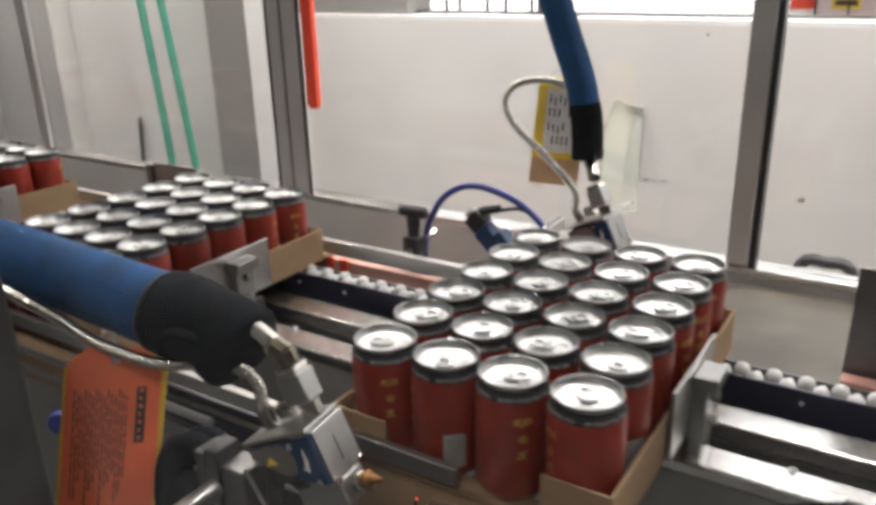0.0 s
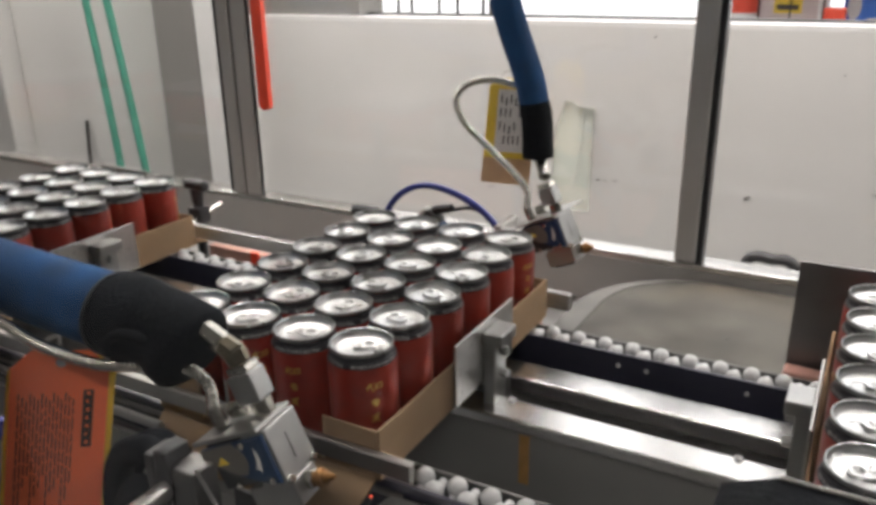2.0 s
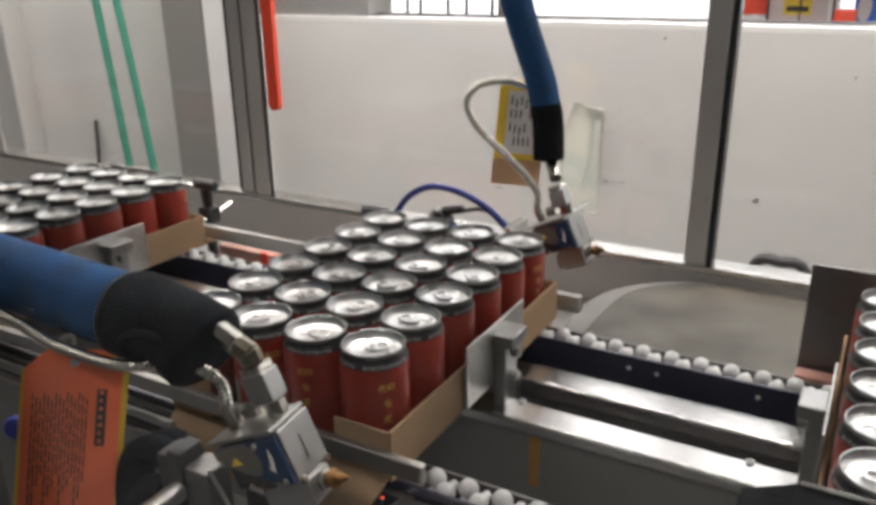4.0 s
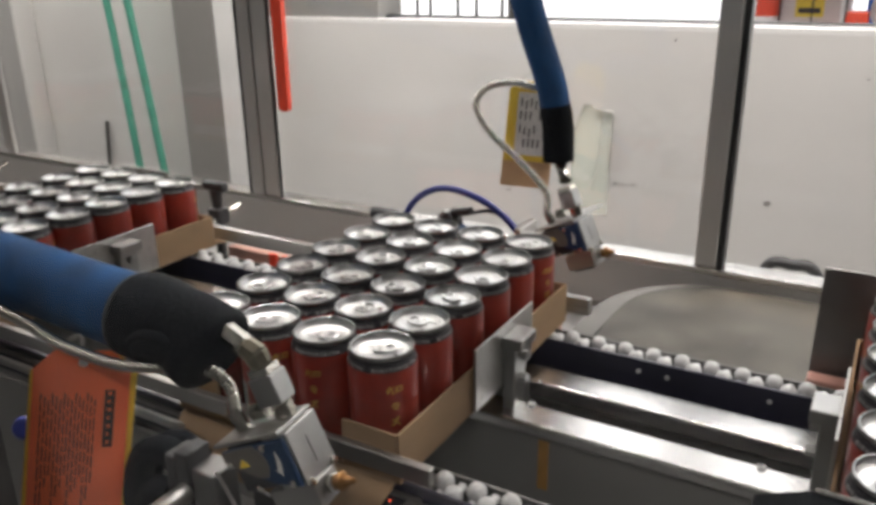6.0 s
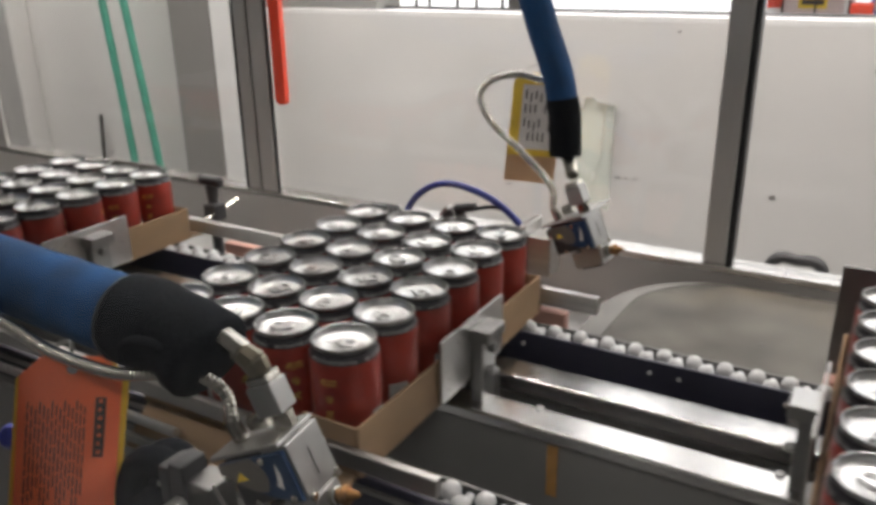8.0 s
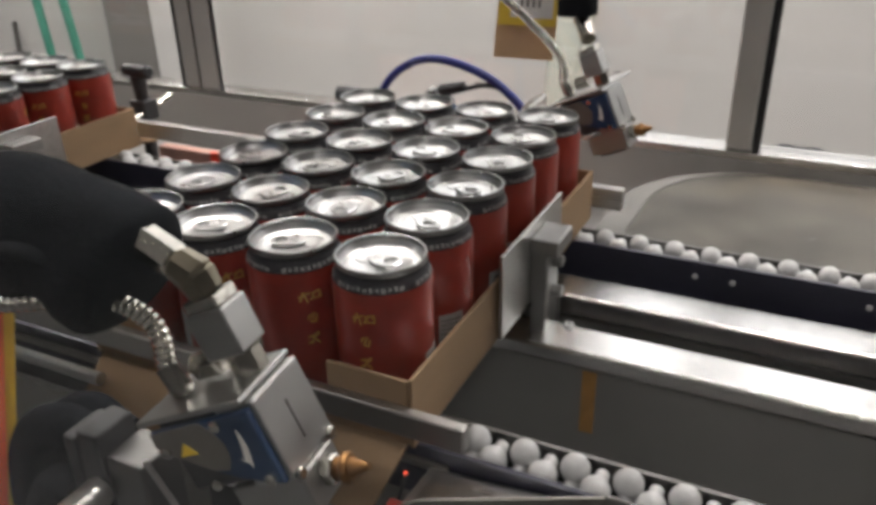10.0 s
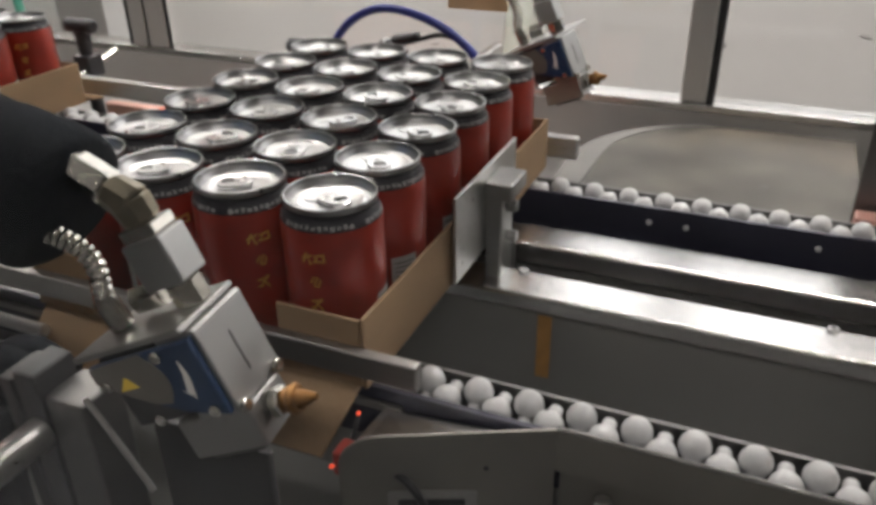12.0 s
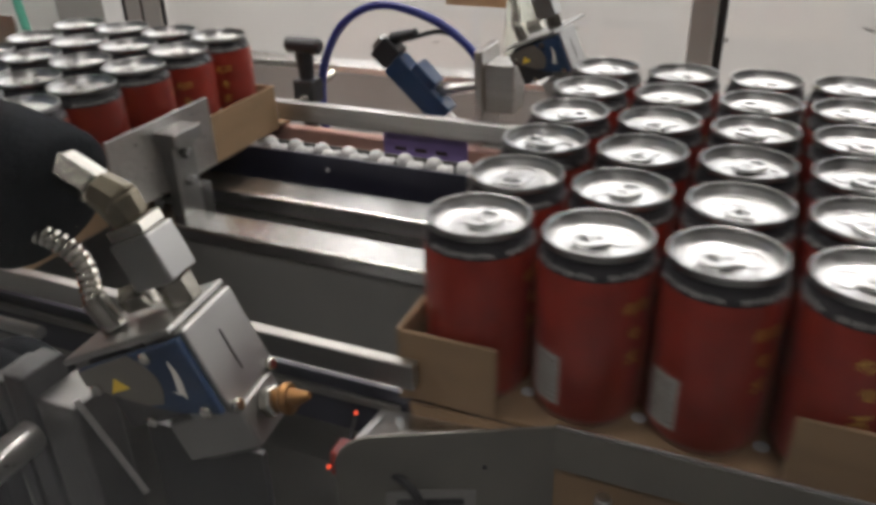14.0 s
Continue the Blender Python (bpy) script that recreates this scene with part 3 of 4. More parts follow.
def make_can():
    can = thing("drink_can", "red printed drink can with black neck band and silver lid", "can", "drink cans in the trays")
    R = 0.033
    part("body", lathe([(0, 0.006), (0.020, 0.003), (0.0245, 0.0), (0.027, 0.001), (0.0315, 0.008), (R, 0.011), (R, 0.0995), (0.0327, 0.1010)], 44), RED, can, smooth=True)
    part("neck_band", lathe([(0.0327, 0.1010), (0.0321, 0.1030), (0.0305, 0.1062), (0.0288, 0.1090), (0.0286, 0.1115)], 44), BAND, can, "black printed neck band", smooth=True)
    part("seam", lathe([(0.0286, 0.1108), (0.0299, 0.1112), (0.0302, 0.1125), (0.0302, 0.1142), (0.0297, 0.115), (0.0289, 0.1148), (0.0284, 0.1138), (0.0279, 0.112)], 44), RIM, can, "dull metal seam ring", smooth=True)
    lid = part("lid", lathe([(0.0281, 0.1125), (0.0266, 0.1082), (0.0260, 0.1072), (0.0252, 0.1072), (0.0246, 0.1082), (0.0238, 0.1091), (0.0212, 0.1092), (0.0204, 0.1086), (0.012, 0.1086), (0, 0.1086)], 44), LID, can, "bright aluminium lid", smooth=True)
    bm = bmesh.new()
    for i in range(28):
        a = 6.28318 * i / 28
        cx, cy = math.cos(a), math.sin(a)
        ox = 0.0084 * (abs(cx) ** 0.7) * (1 if cx > 0 else -1)
        oy = 0.0032 + 0.0116 * (abs(cy) ** 0.85) * (1 if cy > 0 else -1)
        for x, y, z in ((ox, oy, 0.1096), (ox, oy, 0.1112), (ox * 0.93, 0.0032 + (oy - 0.0032) * 0.95, 0.1116), (0.0050 * cx, 0.0080 + 0.0042 * cy, 0.1116), (0.0046 * cx, 0.0080 + 0.0038 * cy, 0.1096)):
            bm.verts.new((x, y, z))
    bm.verts.ensure_lookup_table()
    v = bm.verts
    for i in range(28):
        j = (i + 1) % 28
        for k in range(5):
            m = (k + 1) % 5
            bm.faces.new((v[5 * i + k], v[5 * j + k], v[5 * j + m], v[5 * i + m]))
    part("tab", bm, LID, lid, "raised pull tab")
    arc = [(0.0046 * math.cos(a), 0.0005 - 0.0046 * math.sin(a)) for a in np.linspace(-0.3, 3.44, 13)]
    bm = bmesh.new()
    for (x0, y0), (x1, y1) in zip(arc, arc[1:]):
        bm.faces.new([bm.verts.new(v) for v in ((x0, y0, 0.1119), (x1, y1, 0.1119), (x1 * 0.72, y1 * 0.72, 0.1119), (x0 * 0.72, y0 * 0.72, 0.1119))])
    part("tab_slot", bm, RIM, lid, "dark curved slot of the tab")
    part("rivet", lathe([(0.003, 0.1086), (0.0028, 0.1116), (0.0018, 0.1125), (0, 0.1126)], 14), LID, lid, smooth=True)
    score = [(0.0001 + 0.0098 * math.cos(a), -0.0115 + 0.0085 * math.sin(a)) for a in np.linspace(0, 6.28318, 25)[:-1]]
    bm = bmesh.new()
    lo = [bm.verts.new((x, y, 0.1084)) for x, y in score]
    hi = [bm.verts.new((x * 0.955, -0.0115 + (y + 0.0115) * 0.955, 0.1092)) for x, y in score]
    inn = [bm.verts.new((x * 0.91, -0.0115 + (y + 0.0115) * 0.91, 0.1084)) for x, y in score]
    for i in range(24):
        j = (i + 1) % 24
        bm.faces.new((lo[i], lo[j], hi[j], hi[i]))
        bm.faces.new((hi[i], hi[j], inn[j], inn[i]))
    part("score_line", bm, LID, lid, smooth=True)
    part("emblem", on_can(brush_marks(20), R), GOLD, can, "gold brush marks")["kind"] = "stuff"
    part("emblem", on_can(brush_marks(200), R), GOLD, can, "gold brush marks")["kind"] = "stuff"
    part("ring_print", on_can([(i * 7.2, 0.1036 + 0.0003 * (i % 3), 0.0022 if i % 3 else 0.0031, 0.0030 - 0.0008 * (i % 2), 12 * (i % 5) - 24) for i in range(50) if i % 12 < 10], 0.0316, lean=-0.42), NECK_PRINT, can, "fine pale print round the neck")["kind"] = "stuff"
    part("data_panel", on_can([(110, 0.033, 0.020, 0.034, 0)], R, 0.0002), PALE, can, "pale data panel")
    part("data_print", on_can([(110, 0.020 + 0.0036 * k, 0.016, 0.0010, 0) for k in range(8)], R, 0.0004), INK, can)["kind"] = "stuff"
    return can


HINGE = pose(0, -0.0365, -0.003)


def make_tray():
    tray = thing("card_tray", "open brown cardboard tray holding twenty four cans", "tray", "trays on the conveyor")
    xr, xf, y0, y1, h, t = -0.2405, 0.0365, -0.0355, 0.3685, 0.050, 0.003
    part("base", box(xr, xf, y0, y1, -0.003, 0.0), CARD, tray)
    part("front_wall", box(xf, xf + t, y0 - 0.002, y1 + 0.002, -0.003, h, bevel=0.0008), CARD, tray)
    part("rear_wall", box(xr - t, xr, y0 - 0.002, y1 + 0.002, -0.003, h, bevel=0.0008), CARD, tray)
    for y in (y0 - t, y1):
        part("corner_tab", box(xf - 0.060, xf, y, y + t, 0.0, h - 0.001, bevel=0.0006), CARD, tray)
        part("corner_tab", box(xr, xr + 0.060, y, y + t, 0.0, h - 0.001, bevel=0.0006), CARD, tray)
    fl = prism([(xr + 0.004, 0), (xf - 0.002, 0), (xf - 0.010, -0.05), (xr + 0.012, -0.05)], t)
    part("side_flap", fl, CARD, tray, "unglued flap folded down and out").matrix_basis = HINGE @ pose(0, 0, 0, 40)
    fl = prism([(xr + 0.004, 0), (xf - 0.002, 0), (xf - 0.010, 0.045), (xr + 0.012, 0.045)], t, pose(0, y1 + 0.001, -0.003, -10, 0, 0))
    part("side_flap", fl, CARD, tray)
    return tray


def make_pusher(front):
    s = 1 if front else -1
    ob = thing("pusher", "thin steel pusher plate bolted to a grey clamp", "pusher", "pushers of the chain")
    part("plate", box(0, 0.003, 0.10, 0.244, 0.906, 0.979, bevel=0.001), STEEL, ob, "bright thin steel plate")
    a, b = (0.003, 0.017) if front else (-0.014, 0.0)
    part("clamp", box(a, b, 0.165, 0.196, 0.870, 0.966, bevel=0.0015), ALU, ob, "grey clamp block")
    part("clamp_top", box(min(a, a + 0.010 * s), max(b, b + 0.010 * s), 0.160, 0.200, 0.9545, 0.9685, bevel=0.0015), ALU, ob)
    for z in (0.915, 0.943):
        x = b if front else a
        part("bolt", rod((x, 0.180, z), (x + 0.009 * s, 0.180, z), 0.0055, seg=6, bevel=0.001), ALU, ob)
    part("stem", box(min(a, b) + 0.002, max(a, b) - 0.002, 0.196, 0.214, 0.842, 0.90), STEEL_DARK, ob)
    return ob


# how far the chain has carried the trays, time by time
STEPS = [(0, -0.461), (0.25, -0.372), (0.5, -0.284), (0.75, -0.196), (1, -0.110), (1.25, -0.045), (1.5, -0.009), (1.75, 0.001), (2, 0.002),
         (6.1, 0.002), (6.3, 0.028), (6.5, 0.088), (6.75, 0.172), (7, 0.258), (7.25, 0.346), (7.5, 0.434), (7.75, 0.522), (8, 0.594),
         (8.25, 0.630), (8.5, 0.639), (13.02, 0.639), (13.15, 0.658), (13.3, 0.715), (13.5, 0.790), (13.75, 0.868), (14, 0.947)]
SLOTS = [(1, 0.0), (0, 0), (-1, 0), (-2, 0), (-3, 0.004)]
FACING = {(-1, 0, 0): -102, (-1, 1, 0): 120, (0, 0, 0): -57, (0, 1, 0): -95, (0, 2, 0): 125, (-1, 2, 0): 125}
MOVERS, FLAPS = [], []
first_can, first_tray = make_can(), make_tray()
first_front, first_rear = make_pusher(True), make_pusher(False)
dice = random.Random(7)
used = set()


def place(ob, m, lags=False):
    """The thing itself the first time, a copy after that."""
    c = ob if ob.name not in used else copy_thing(ob, m)
    used.add(ob.name)
    MOVERS.append((c, m, lags))
    return c


for slot, slip in SLOTS:
    base = slot * PITCH
    tray = place(first_tray, pose(base + slip, 0, TRAY_Z), slot == 1)
    FLAPS.append(([o for o in tray.children if "flap" in o.name and o.location.y < 0][0], base))
    place(first_front, pose(base + 0.0425, 0, 0))
    place(first_rear, pose(base - 0.2485 - 0.003 - (0.011 if slot == 1 else 0), 0, 0))
    for i in range(4):
        for j in range(6):
            spin = FACING.get((slot, i, j)) or dice.choice((-70, -25, 15, 60, 110, 170, 215)) + dice.uniform(-20, 20)
            jx, jy = dice.uniform(-0.0008, 0.0008), dice.uniform(-0.0005, 0.0005)
            place(first_can, pose(base + slip - i * PX + jx, j * PY + jy, TRAY_Z, 0, 0, spin), slot == 1)

# ---- side guides, plough plate and deck fittings ----
guide = thing("side_guide", "near side guide of square steel bar on brackets", "guide rail", "side guides")
part("bar", box(-1.8, 0.079, -0.0475, -0.0385, 0.918, 0.936, bevel=0.0015), STEEL_DULL, guide, "bright square steel bar")
part("lower_bar", rod((-1.8, -0.062, 0.899), (-0.215, -0.062, 0.899), 0.005, seg=12), STEEL, guide)
for gx in (-0.9, -0.62):
    part("bracket", box(gx - 0.01, gx + 0.01, -0.068, -0.0475, 0.80, 0.93, bevel=0.001), STEEL_DULL, guide)
part("cover_plate", box(-1.8, 0.062, -0.036, 0.006, 0.886, 0.892, bevel=0.001), STEEL_DULL, guide, "dull steel cover strip")
part("apron", box(-1.8, -0.215, -0.076, -0.070, 0.60, 0.888, bevel=0.001), PAINT_GREY, guide, "grey apron plate")

far_guide = thing("side_guide", "far side guide of square steel bar with clamp posts", "guide rail", "side guides")
part("bar", box(-1.8, 0.068, 0.3835, 0.3965, 0.908, 0.931, bevel=0.0015), STEEL, far_guide, "bright square steel bar")
for gx in (-1.35, -0.645, -0.284):
    part("clamp_post", rod((gx, 0.43, 0.79), (gx, 0.43, 0.955), 0.009, seg=14), BLACK, far_guide, "black clamp post")
    part("cross_rod", rod((gx, 0.39, 0.92), (gx + 0.012, 0.475, 0.945), 0.005, seg=12), CHROME, far_guide)
    part("clamp_block", box(gx - 0.014, gx + 0.014, 0.417, 0.445, 0.918, 0.948, bevel=0.003), BLACK, far_guide)
    kb = bmesh.new()
    add_rod(kb, (gx, 0.43, 0.948), (gx, 0.43, 0.982), 0.009, 0.012, 14)
    add_rod(kb, (gx - 0.024, 0.43, 0.988), (gx + 0.024, 0.43, 0.988), 0.010, 0.010, 14, 0.003)
    part("wing_knob", kb, BLACK, far_guide, "black plastic wing knob", smooth=True)

plough = thing("plough_plate", "bent steel guard plate flared outwards at its end", "guard plate")
part("straight_plate", box(0.167, 1.5, -0.0495, -0.0475, 0.890, 0.920), GUARD, plough)
part("lower_plate", box(0.1685, 1.5, -0.0400, -0.0380, 0.78, 0.908), GUARD, plough, "set back lower plate")
ang = math.degrees(math.atan2(0.052, 0.122))
ol = [(0, -0.14), (0, 0)] + [(-0.100 - 0.026 * math.sin(a), -0.004 - 0.022 * (1 - math.cos(a))) for a in np.linspace(0, 1.45, 7)] + [(-0.126, -0.14)]
part("flared_plate", prism(ol, 0.002, pose(0.1665, -0.0475, 0.92, 0, 0, ang) @ pose(0, 0, 0, 90, 0, 0)), GUARD, plough)
mfl = pose(0.1665, -0.0475, 0.92, 0, 0, ang) @ pose(0, 0, 0, 90, 0, 0)
ring = rounded(-0.098, -0.045, -0.062, -0.045, 0.003)
part("slot_frame", prism(ring, 0.0012, mfl @ Matrix.Translation((0, 0, 0.002))), PAINT_GREY, plough, "raised slot cover")
part("slot", prism(rounded(-0.092, -0.052, -0.056, -0.051, 0.002), 0.0006, mfl @ Matrix.Translation((0, 0, 0.0032))), BLACK, plough, "narrow black slot")
for hx, hz in ((-0.04, -0.028), (-0.03, -0.085)):
    part("hole", prism([(hx + 0.0016 * math.cos(a), hz + 0.0016 * math.sin(a)) for a in np.linspace(0, 6.28, 11)[:-1]], 0.0005, mfl @ Matrix.Translation((0, 0, 0.002))), BLACK, plough)
part("top_edge", rod((0.167, -0.0485, 0.9205), (1.5, -0.0485, 0.9205), 0.0014, seg=8), RAIL, plough, "bright folded edge")
bm = bmesh.new()
up = [bm.verts.new(v) for v in ((0.05, -0.036, 0.889), (0.11, -0.036, 0.894), (0.167, -0.036, 0.900), (0.167, -0.0472, 0.9185), (0.13, -0.0625, 0.9165), (0.09, -0.0785, 0.913), (0.055, -0.0925, 0.903))]
dn = [bm.verts.new(v.co - Vector((0, 0, 0.0015))) for v in up]
bm.faces.new(up), bm.faces.new(dn[::-1])
for i in range(7):
    bm.faces.new((up[i], dn[i], dn[(i + 1) % 7], up[(i + 1) % 7]))
part("ramp_sheet", bm, STEEL, plough, "twisted bright ramp sheet")
part("stay", rod((0.196, -0.0455, 0.80), (0.196, -0.0455, 0.874), 0.005, seg=12, bevel=0.001), STEEL, plough, "short bright pin")

eye = thing("photo_sensor", "small red lit photo sensor with a black cable", "sensor", at=(0.054, -0.080, 0.884))
# the body's dark red colour stands for the glow under the ramp
part("body", box(-0.014, 0.014, -0.008, 0.008, -0.01, 0.008, bevel=0.002), material("red_glow_tone", (0.22, 0.02, 0.012), 0.3, 0, 0.1, 60, 0.05, 200), eye, "sensor body with the red glow put into its colour")
part("lens", rod((-0.012, -0.010, 0.0), (-0.012, -0.012, 0.0008), 0.0012, seg=12), LED, eye, "glowing red lens")
part("lens", rod((-0.010, 0.022, 0.016), (-0.010, 0.021, 0.017), 0.0013, seg=12), LED, eye, "glowing red lens")
part("stalk", rod((-0.010, 0.008, 0.0), (-0.010, 0.022, 0.0155), 0.0016, seg=8), BLACK, eye)
part("cable", sweep([(0.014, 0, 0), (0.036, -0.006, 0.0), (0.05, -0.008, -0.022), (0.052, -0.008, -0.07)], 0.0026, 8), BLACK, eye, smooth=True)

STEEL_SHEET = material("stained_steel_sheet", (0.088, 0.081, 0.07), 0.6, 0.15, 0.35, 14, 0.25, 160, dirt=0.6, spec=0.2)
left_arc = [(0.215 - 0.150 * math.sin(a), 0.540 + 0.150 * math.cos(a)) for a in np.linspace(0, 1.5708, 10)]
wide_arc = [(0.215 - 0.185 * math.sin(a), 0.515 + 0.178 * math.cos(a)) for a in np.linspace(0, 1.5708, 10)]
plate = part("deck_plate", prism([(0.356, 0.690)] + left_arc + [(0.062, 0.3645), (0.356, 0.3645)], 0.004, pose(0, 0, 0.856), 0.001), STEEL_SHEET)
part("rim", prism([(0.3555, 0.6935)] + wide_arc + [(0.03, 0.3645), (0.0610, 0.3645)] + left_arc[::-1] + [(0.3555, 0.6905)], 0.003, pose(0, 0, 0.858), 0.001), material("dull_rim_strip", (0.13, 0.123, 0.112), 0.5, 0.2, 0.2, 12, 0.2, 160, spec=0.3), plate, "lighter rounded rim strip")
part("scratch", box(0.252, 0.262, 0.498, 0.500, 0.8602, 0.8606, m=Matrix.Translation((0.257, 0.499, 0)) @ pose(0, 0, 0, 0, 0, 55) @ Matrix.Translation((-0.257, -0.499, 0))), STEEL_DARK, plate, "short dark scratch")
tagged(plate, "dull steel deck plate with rounded corners beside the conveyor", "plate")
wing = thing("side_shield", "dark upright steel shield plate beside the conveyor", "shield plate")
part("plate", box(0.3375, 1.2, 0.397, 0.402, 0.872, 1.022, bevel=0.001), STEEL_DARK, wing)
part("foot", box(0.37, 0.39, 0.4022, 0.42, 0.79, 0.96, bevel=0.001), STEEL_DARK, wing)
shelf = thing("side_shield", "dull steel shield plate standing behind the far trays", "shield plate")
part("plate", box(-0.945, -0.815, 0.47, 0.474, 0.932, 0.985, bevel=0.001), STEEL_DULL, shelf)
part("leg", box(-0.962, -0.9455, 0.464, 0.478, 0.79, 0.978, bevel=0.001), STEEL_DARK, shelf)
part("clip", box(-0.814, -0.80, 0.462, 0.478, 0.925, 0.96, bevel=0.002), STEEL, shelf)
part("foot", box(-0.91, -0.895, 0.4742, 0.49, 0.79, 0.96, bevel=0.001), STEEL_DARK, shelf)
strip = part("copper_strip", box(0.338, 0.9, 0.366, 0.3885, 0.872, 0.896, bevel=0.002), material("copper_bar", (0.70, 0.38, 0.31), 0.4, 0.3, 0.15, 40, 0.2, 200))
tagged(strip, "copper coloured bar lying along the deck", "bar")
pad = thing("machine_pad", "pink orange guard block below the far guide", "guard block")
part("block", box(-0.60, 0.02, 0.40, 0.416, 0.80, 0.893, bevel=0.003), material("salmon_paint", (0.62, 0.36, 0.29), 0.5, 0.0, 0.12, 30, 0.2, 200), pad)
for k in range(4):
    part("slat", box(-0.50 + 0.03 * k, -0.484 + 0.03 * k, 0.394, 0.3995, 0.81, 0.897, bevel=0.001), SIGNAL_RED, pad, "bright orange slat")
part("tape", box(-0.165, -0.06, 0.3965, 0.3999, 0.855, 0.903), VIOLET, pad, "violet tape with black marks")
for k in range(3):
    part("mark", box(-0.15 + 0.026 * k, -0.136 + 0.026 * k, 0.3955, 0.3963, 0.884, 0.888, bevel=0), INK, pad)
lump = part("black_hose_loop", sweep([(0.13, 1.4, 0.0), (0.14, 1.4, 0.4), (0.16, 1.4, 0.64), (0.22, 1.4, 0.668), (0.28, 1.4, 0.64), (0.30, 1.4, 0.4), (0.31, 1.4, 0.0)], 0.014, 12), BLACK, smooth=True)
tagged(lump, "black hose loop in the aisle behind the machine", "hose")

# ---- glue guns ----
INLET_B = 0.016


def screw(m, a, b, c, along, r=0.0032):
    p = m @ Vector((a, b, c))
    d = m.to_3x3() @ Vector(along)
    return rod(p - d * 0.001, p + d * 0.0022, r, seg=12, bevel=0.0008)


def gun_axes(origin, ex, ey):
    """Axes a, b and c of a gun, c pointing out of its sloping face."""
    return basis(origin, ex, ey) @ Matrix.Diagonal((1, 1, -1, 1))


def glue_gun(m, label, plate_back):
    """a: down the sloping face, b: across it towards the viewer, c: out of it."""
    gun = thing("glue_gun", label, "glue gun", "glue guns")
    H, W, D = 0.0435, 0.0406, 0.060
    flat = lambda lift: m @ Matrix(((1, 0, 0, 0), (0, 0, 1, W + lift), (0, 1, 0, 0), (0, 0, 0, 1)))
    part("body", box(0, H, 0, W, -0.023, 0, bevel=0.0012, m=m), ALU, gun, "grey machined metal block")
    part("rear_body", box(0.001, H - 0.003, 0.001, W - 0.001, -D, -0.0232, bevel=0.002, m=m), BLACK, gun, "black rear body")
    part("groove", box(0.012, 0.033, W * 0.50, W * 0.53, -0.001, 0.0004, m=m), STEEL_DARK, gun, "dark scratch groove")
    low = lambda s: 0.0405 - 0.029 * s ** 1.5
    out = [(0.002, -0.002), (0.0415, -0.002)] + [(low(s), -0.003 - 0.059 * s) for s in np.linspace(0.06, 1, 10)] + [(0.003, -0.062)]
    part("side_cover", prism(out, 0.0035, flat(0.0002), 0.0008), BLUE_COVER, gun, "dark blue side cover")
    grey = [(0.0022, -0.031)] + [(0.0022 + 0.034 * s, -0.031 + 0.010 * math.sin(3.14 * s) - 0.003 * s) for s in np.linspace(0.15, 0.8, 6)] + [(low(s) - 0.0006, -0.003 - 0.059 * s) for s in np.linspace(0.55, 1, 6)] + [(0.0034, -0.0615)]
    part("cover_panel", prism(grey, 0.0005, flat(0.0038)), PANEL_GREY, gun, "grey printed panel")
    part("warning_sign", prism([(0.011, -0.0445), (0.0175, -0.039), (0.0175, -0.050)], 0.0004, flat(0.0044)), YELLOW, gun, "yellow warning triangle")
    swirl = [(0.010 + 0.020 * s, -0.0125 + 0.0015 * math.sin(4.0 * s)) for s in np.linspace(0, 1, 8)] + [(0.0295 - 0.005 * s, -0.0125 - 0.006 * s) for s in np.linspace(0.3, 1, 4)] + [(0.0265, -0.0165), (0.028 - 0.018 * 0.6, -0.0135)]
    part("emblem", prism(swirl, 0.0004, flat(0.0038)), PAPER, gun, "pale curved emblem")
    for a, c in ((0.006, -0.022), (0.0375, -0.008), (0.014, -0.0575)):
        part("screw", screw(m, a, W + 0.0037, c, (0, 1, 0), 0.003), CHROME, gun, smooth=True)
    part("screw", screw(m, 0.0385, W - 0.001, -0.0445, (0, 1, 0), 0.003), CHROME, gun, smooth=True)
    part("top_plate", box(-0.0035, -0.0004, plate_back, W + 0.003, -0.068, -0.004, bevel=0.0008, m=m), ALU, gun, "bright top plate")
    part("lower_block", box(H + 0.0006, 0.066, 0.006, W - 0.004, -0.042, 0.001, bevel=0.0015, m=m), STEEL_DULL, gun, "grey lower block")
    part("lower_notch", box(0.0662, 0.0685, 0.010, W - 0.006, -0.034, -0.004, bevel=0.0006, m=m), STEEL_DARK, gun)
    p = m @ Vector((0.053, W * 0.5, 0.0012))
    d = ((m @ Vector((0.055, W * 0.5, 0.0243))) - p).normalized()
    nz = part("nozzle", rod(p, p + d * 0.006, 0.0075, seg=6, bevel=0.001), CHROME, gun, "nickel nozzle nut")
    part("collar", rod(p + d * 0.006, p + d * 0.010, 0.0060, seg=18, bevel=0.001), BRASS, nz)
    part("collar", rod(p + d * 0.0103, p + d * 0.0145, 0.0078, seg=18, bevel=0.0015), BRASS, nz)
    part("tip", rod(p + d * 0.0146, p + d * 0.024, 0.0050, 0.0016, seg=14), BRASS, nz, "glue stained brass tip")
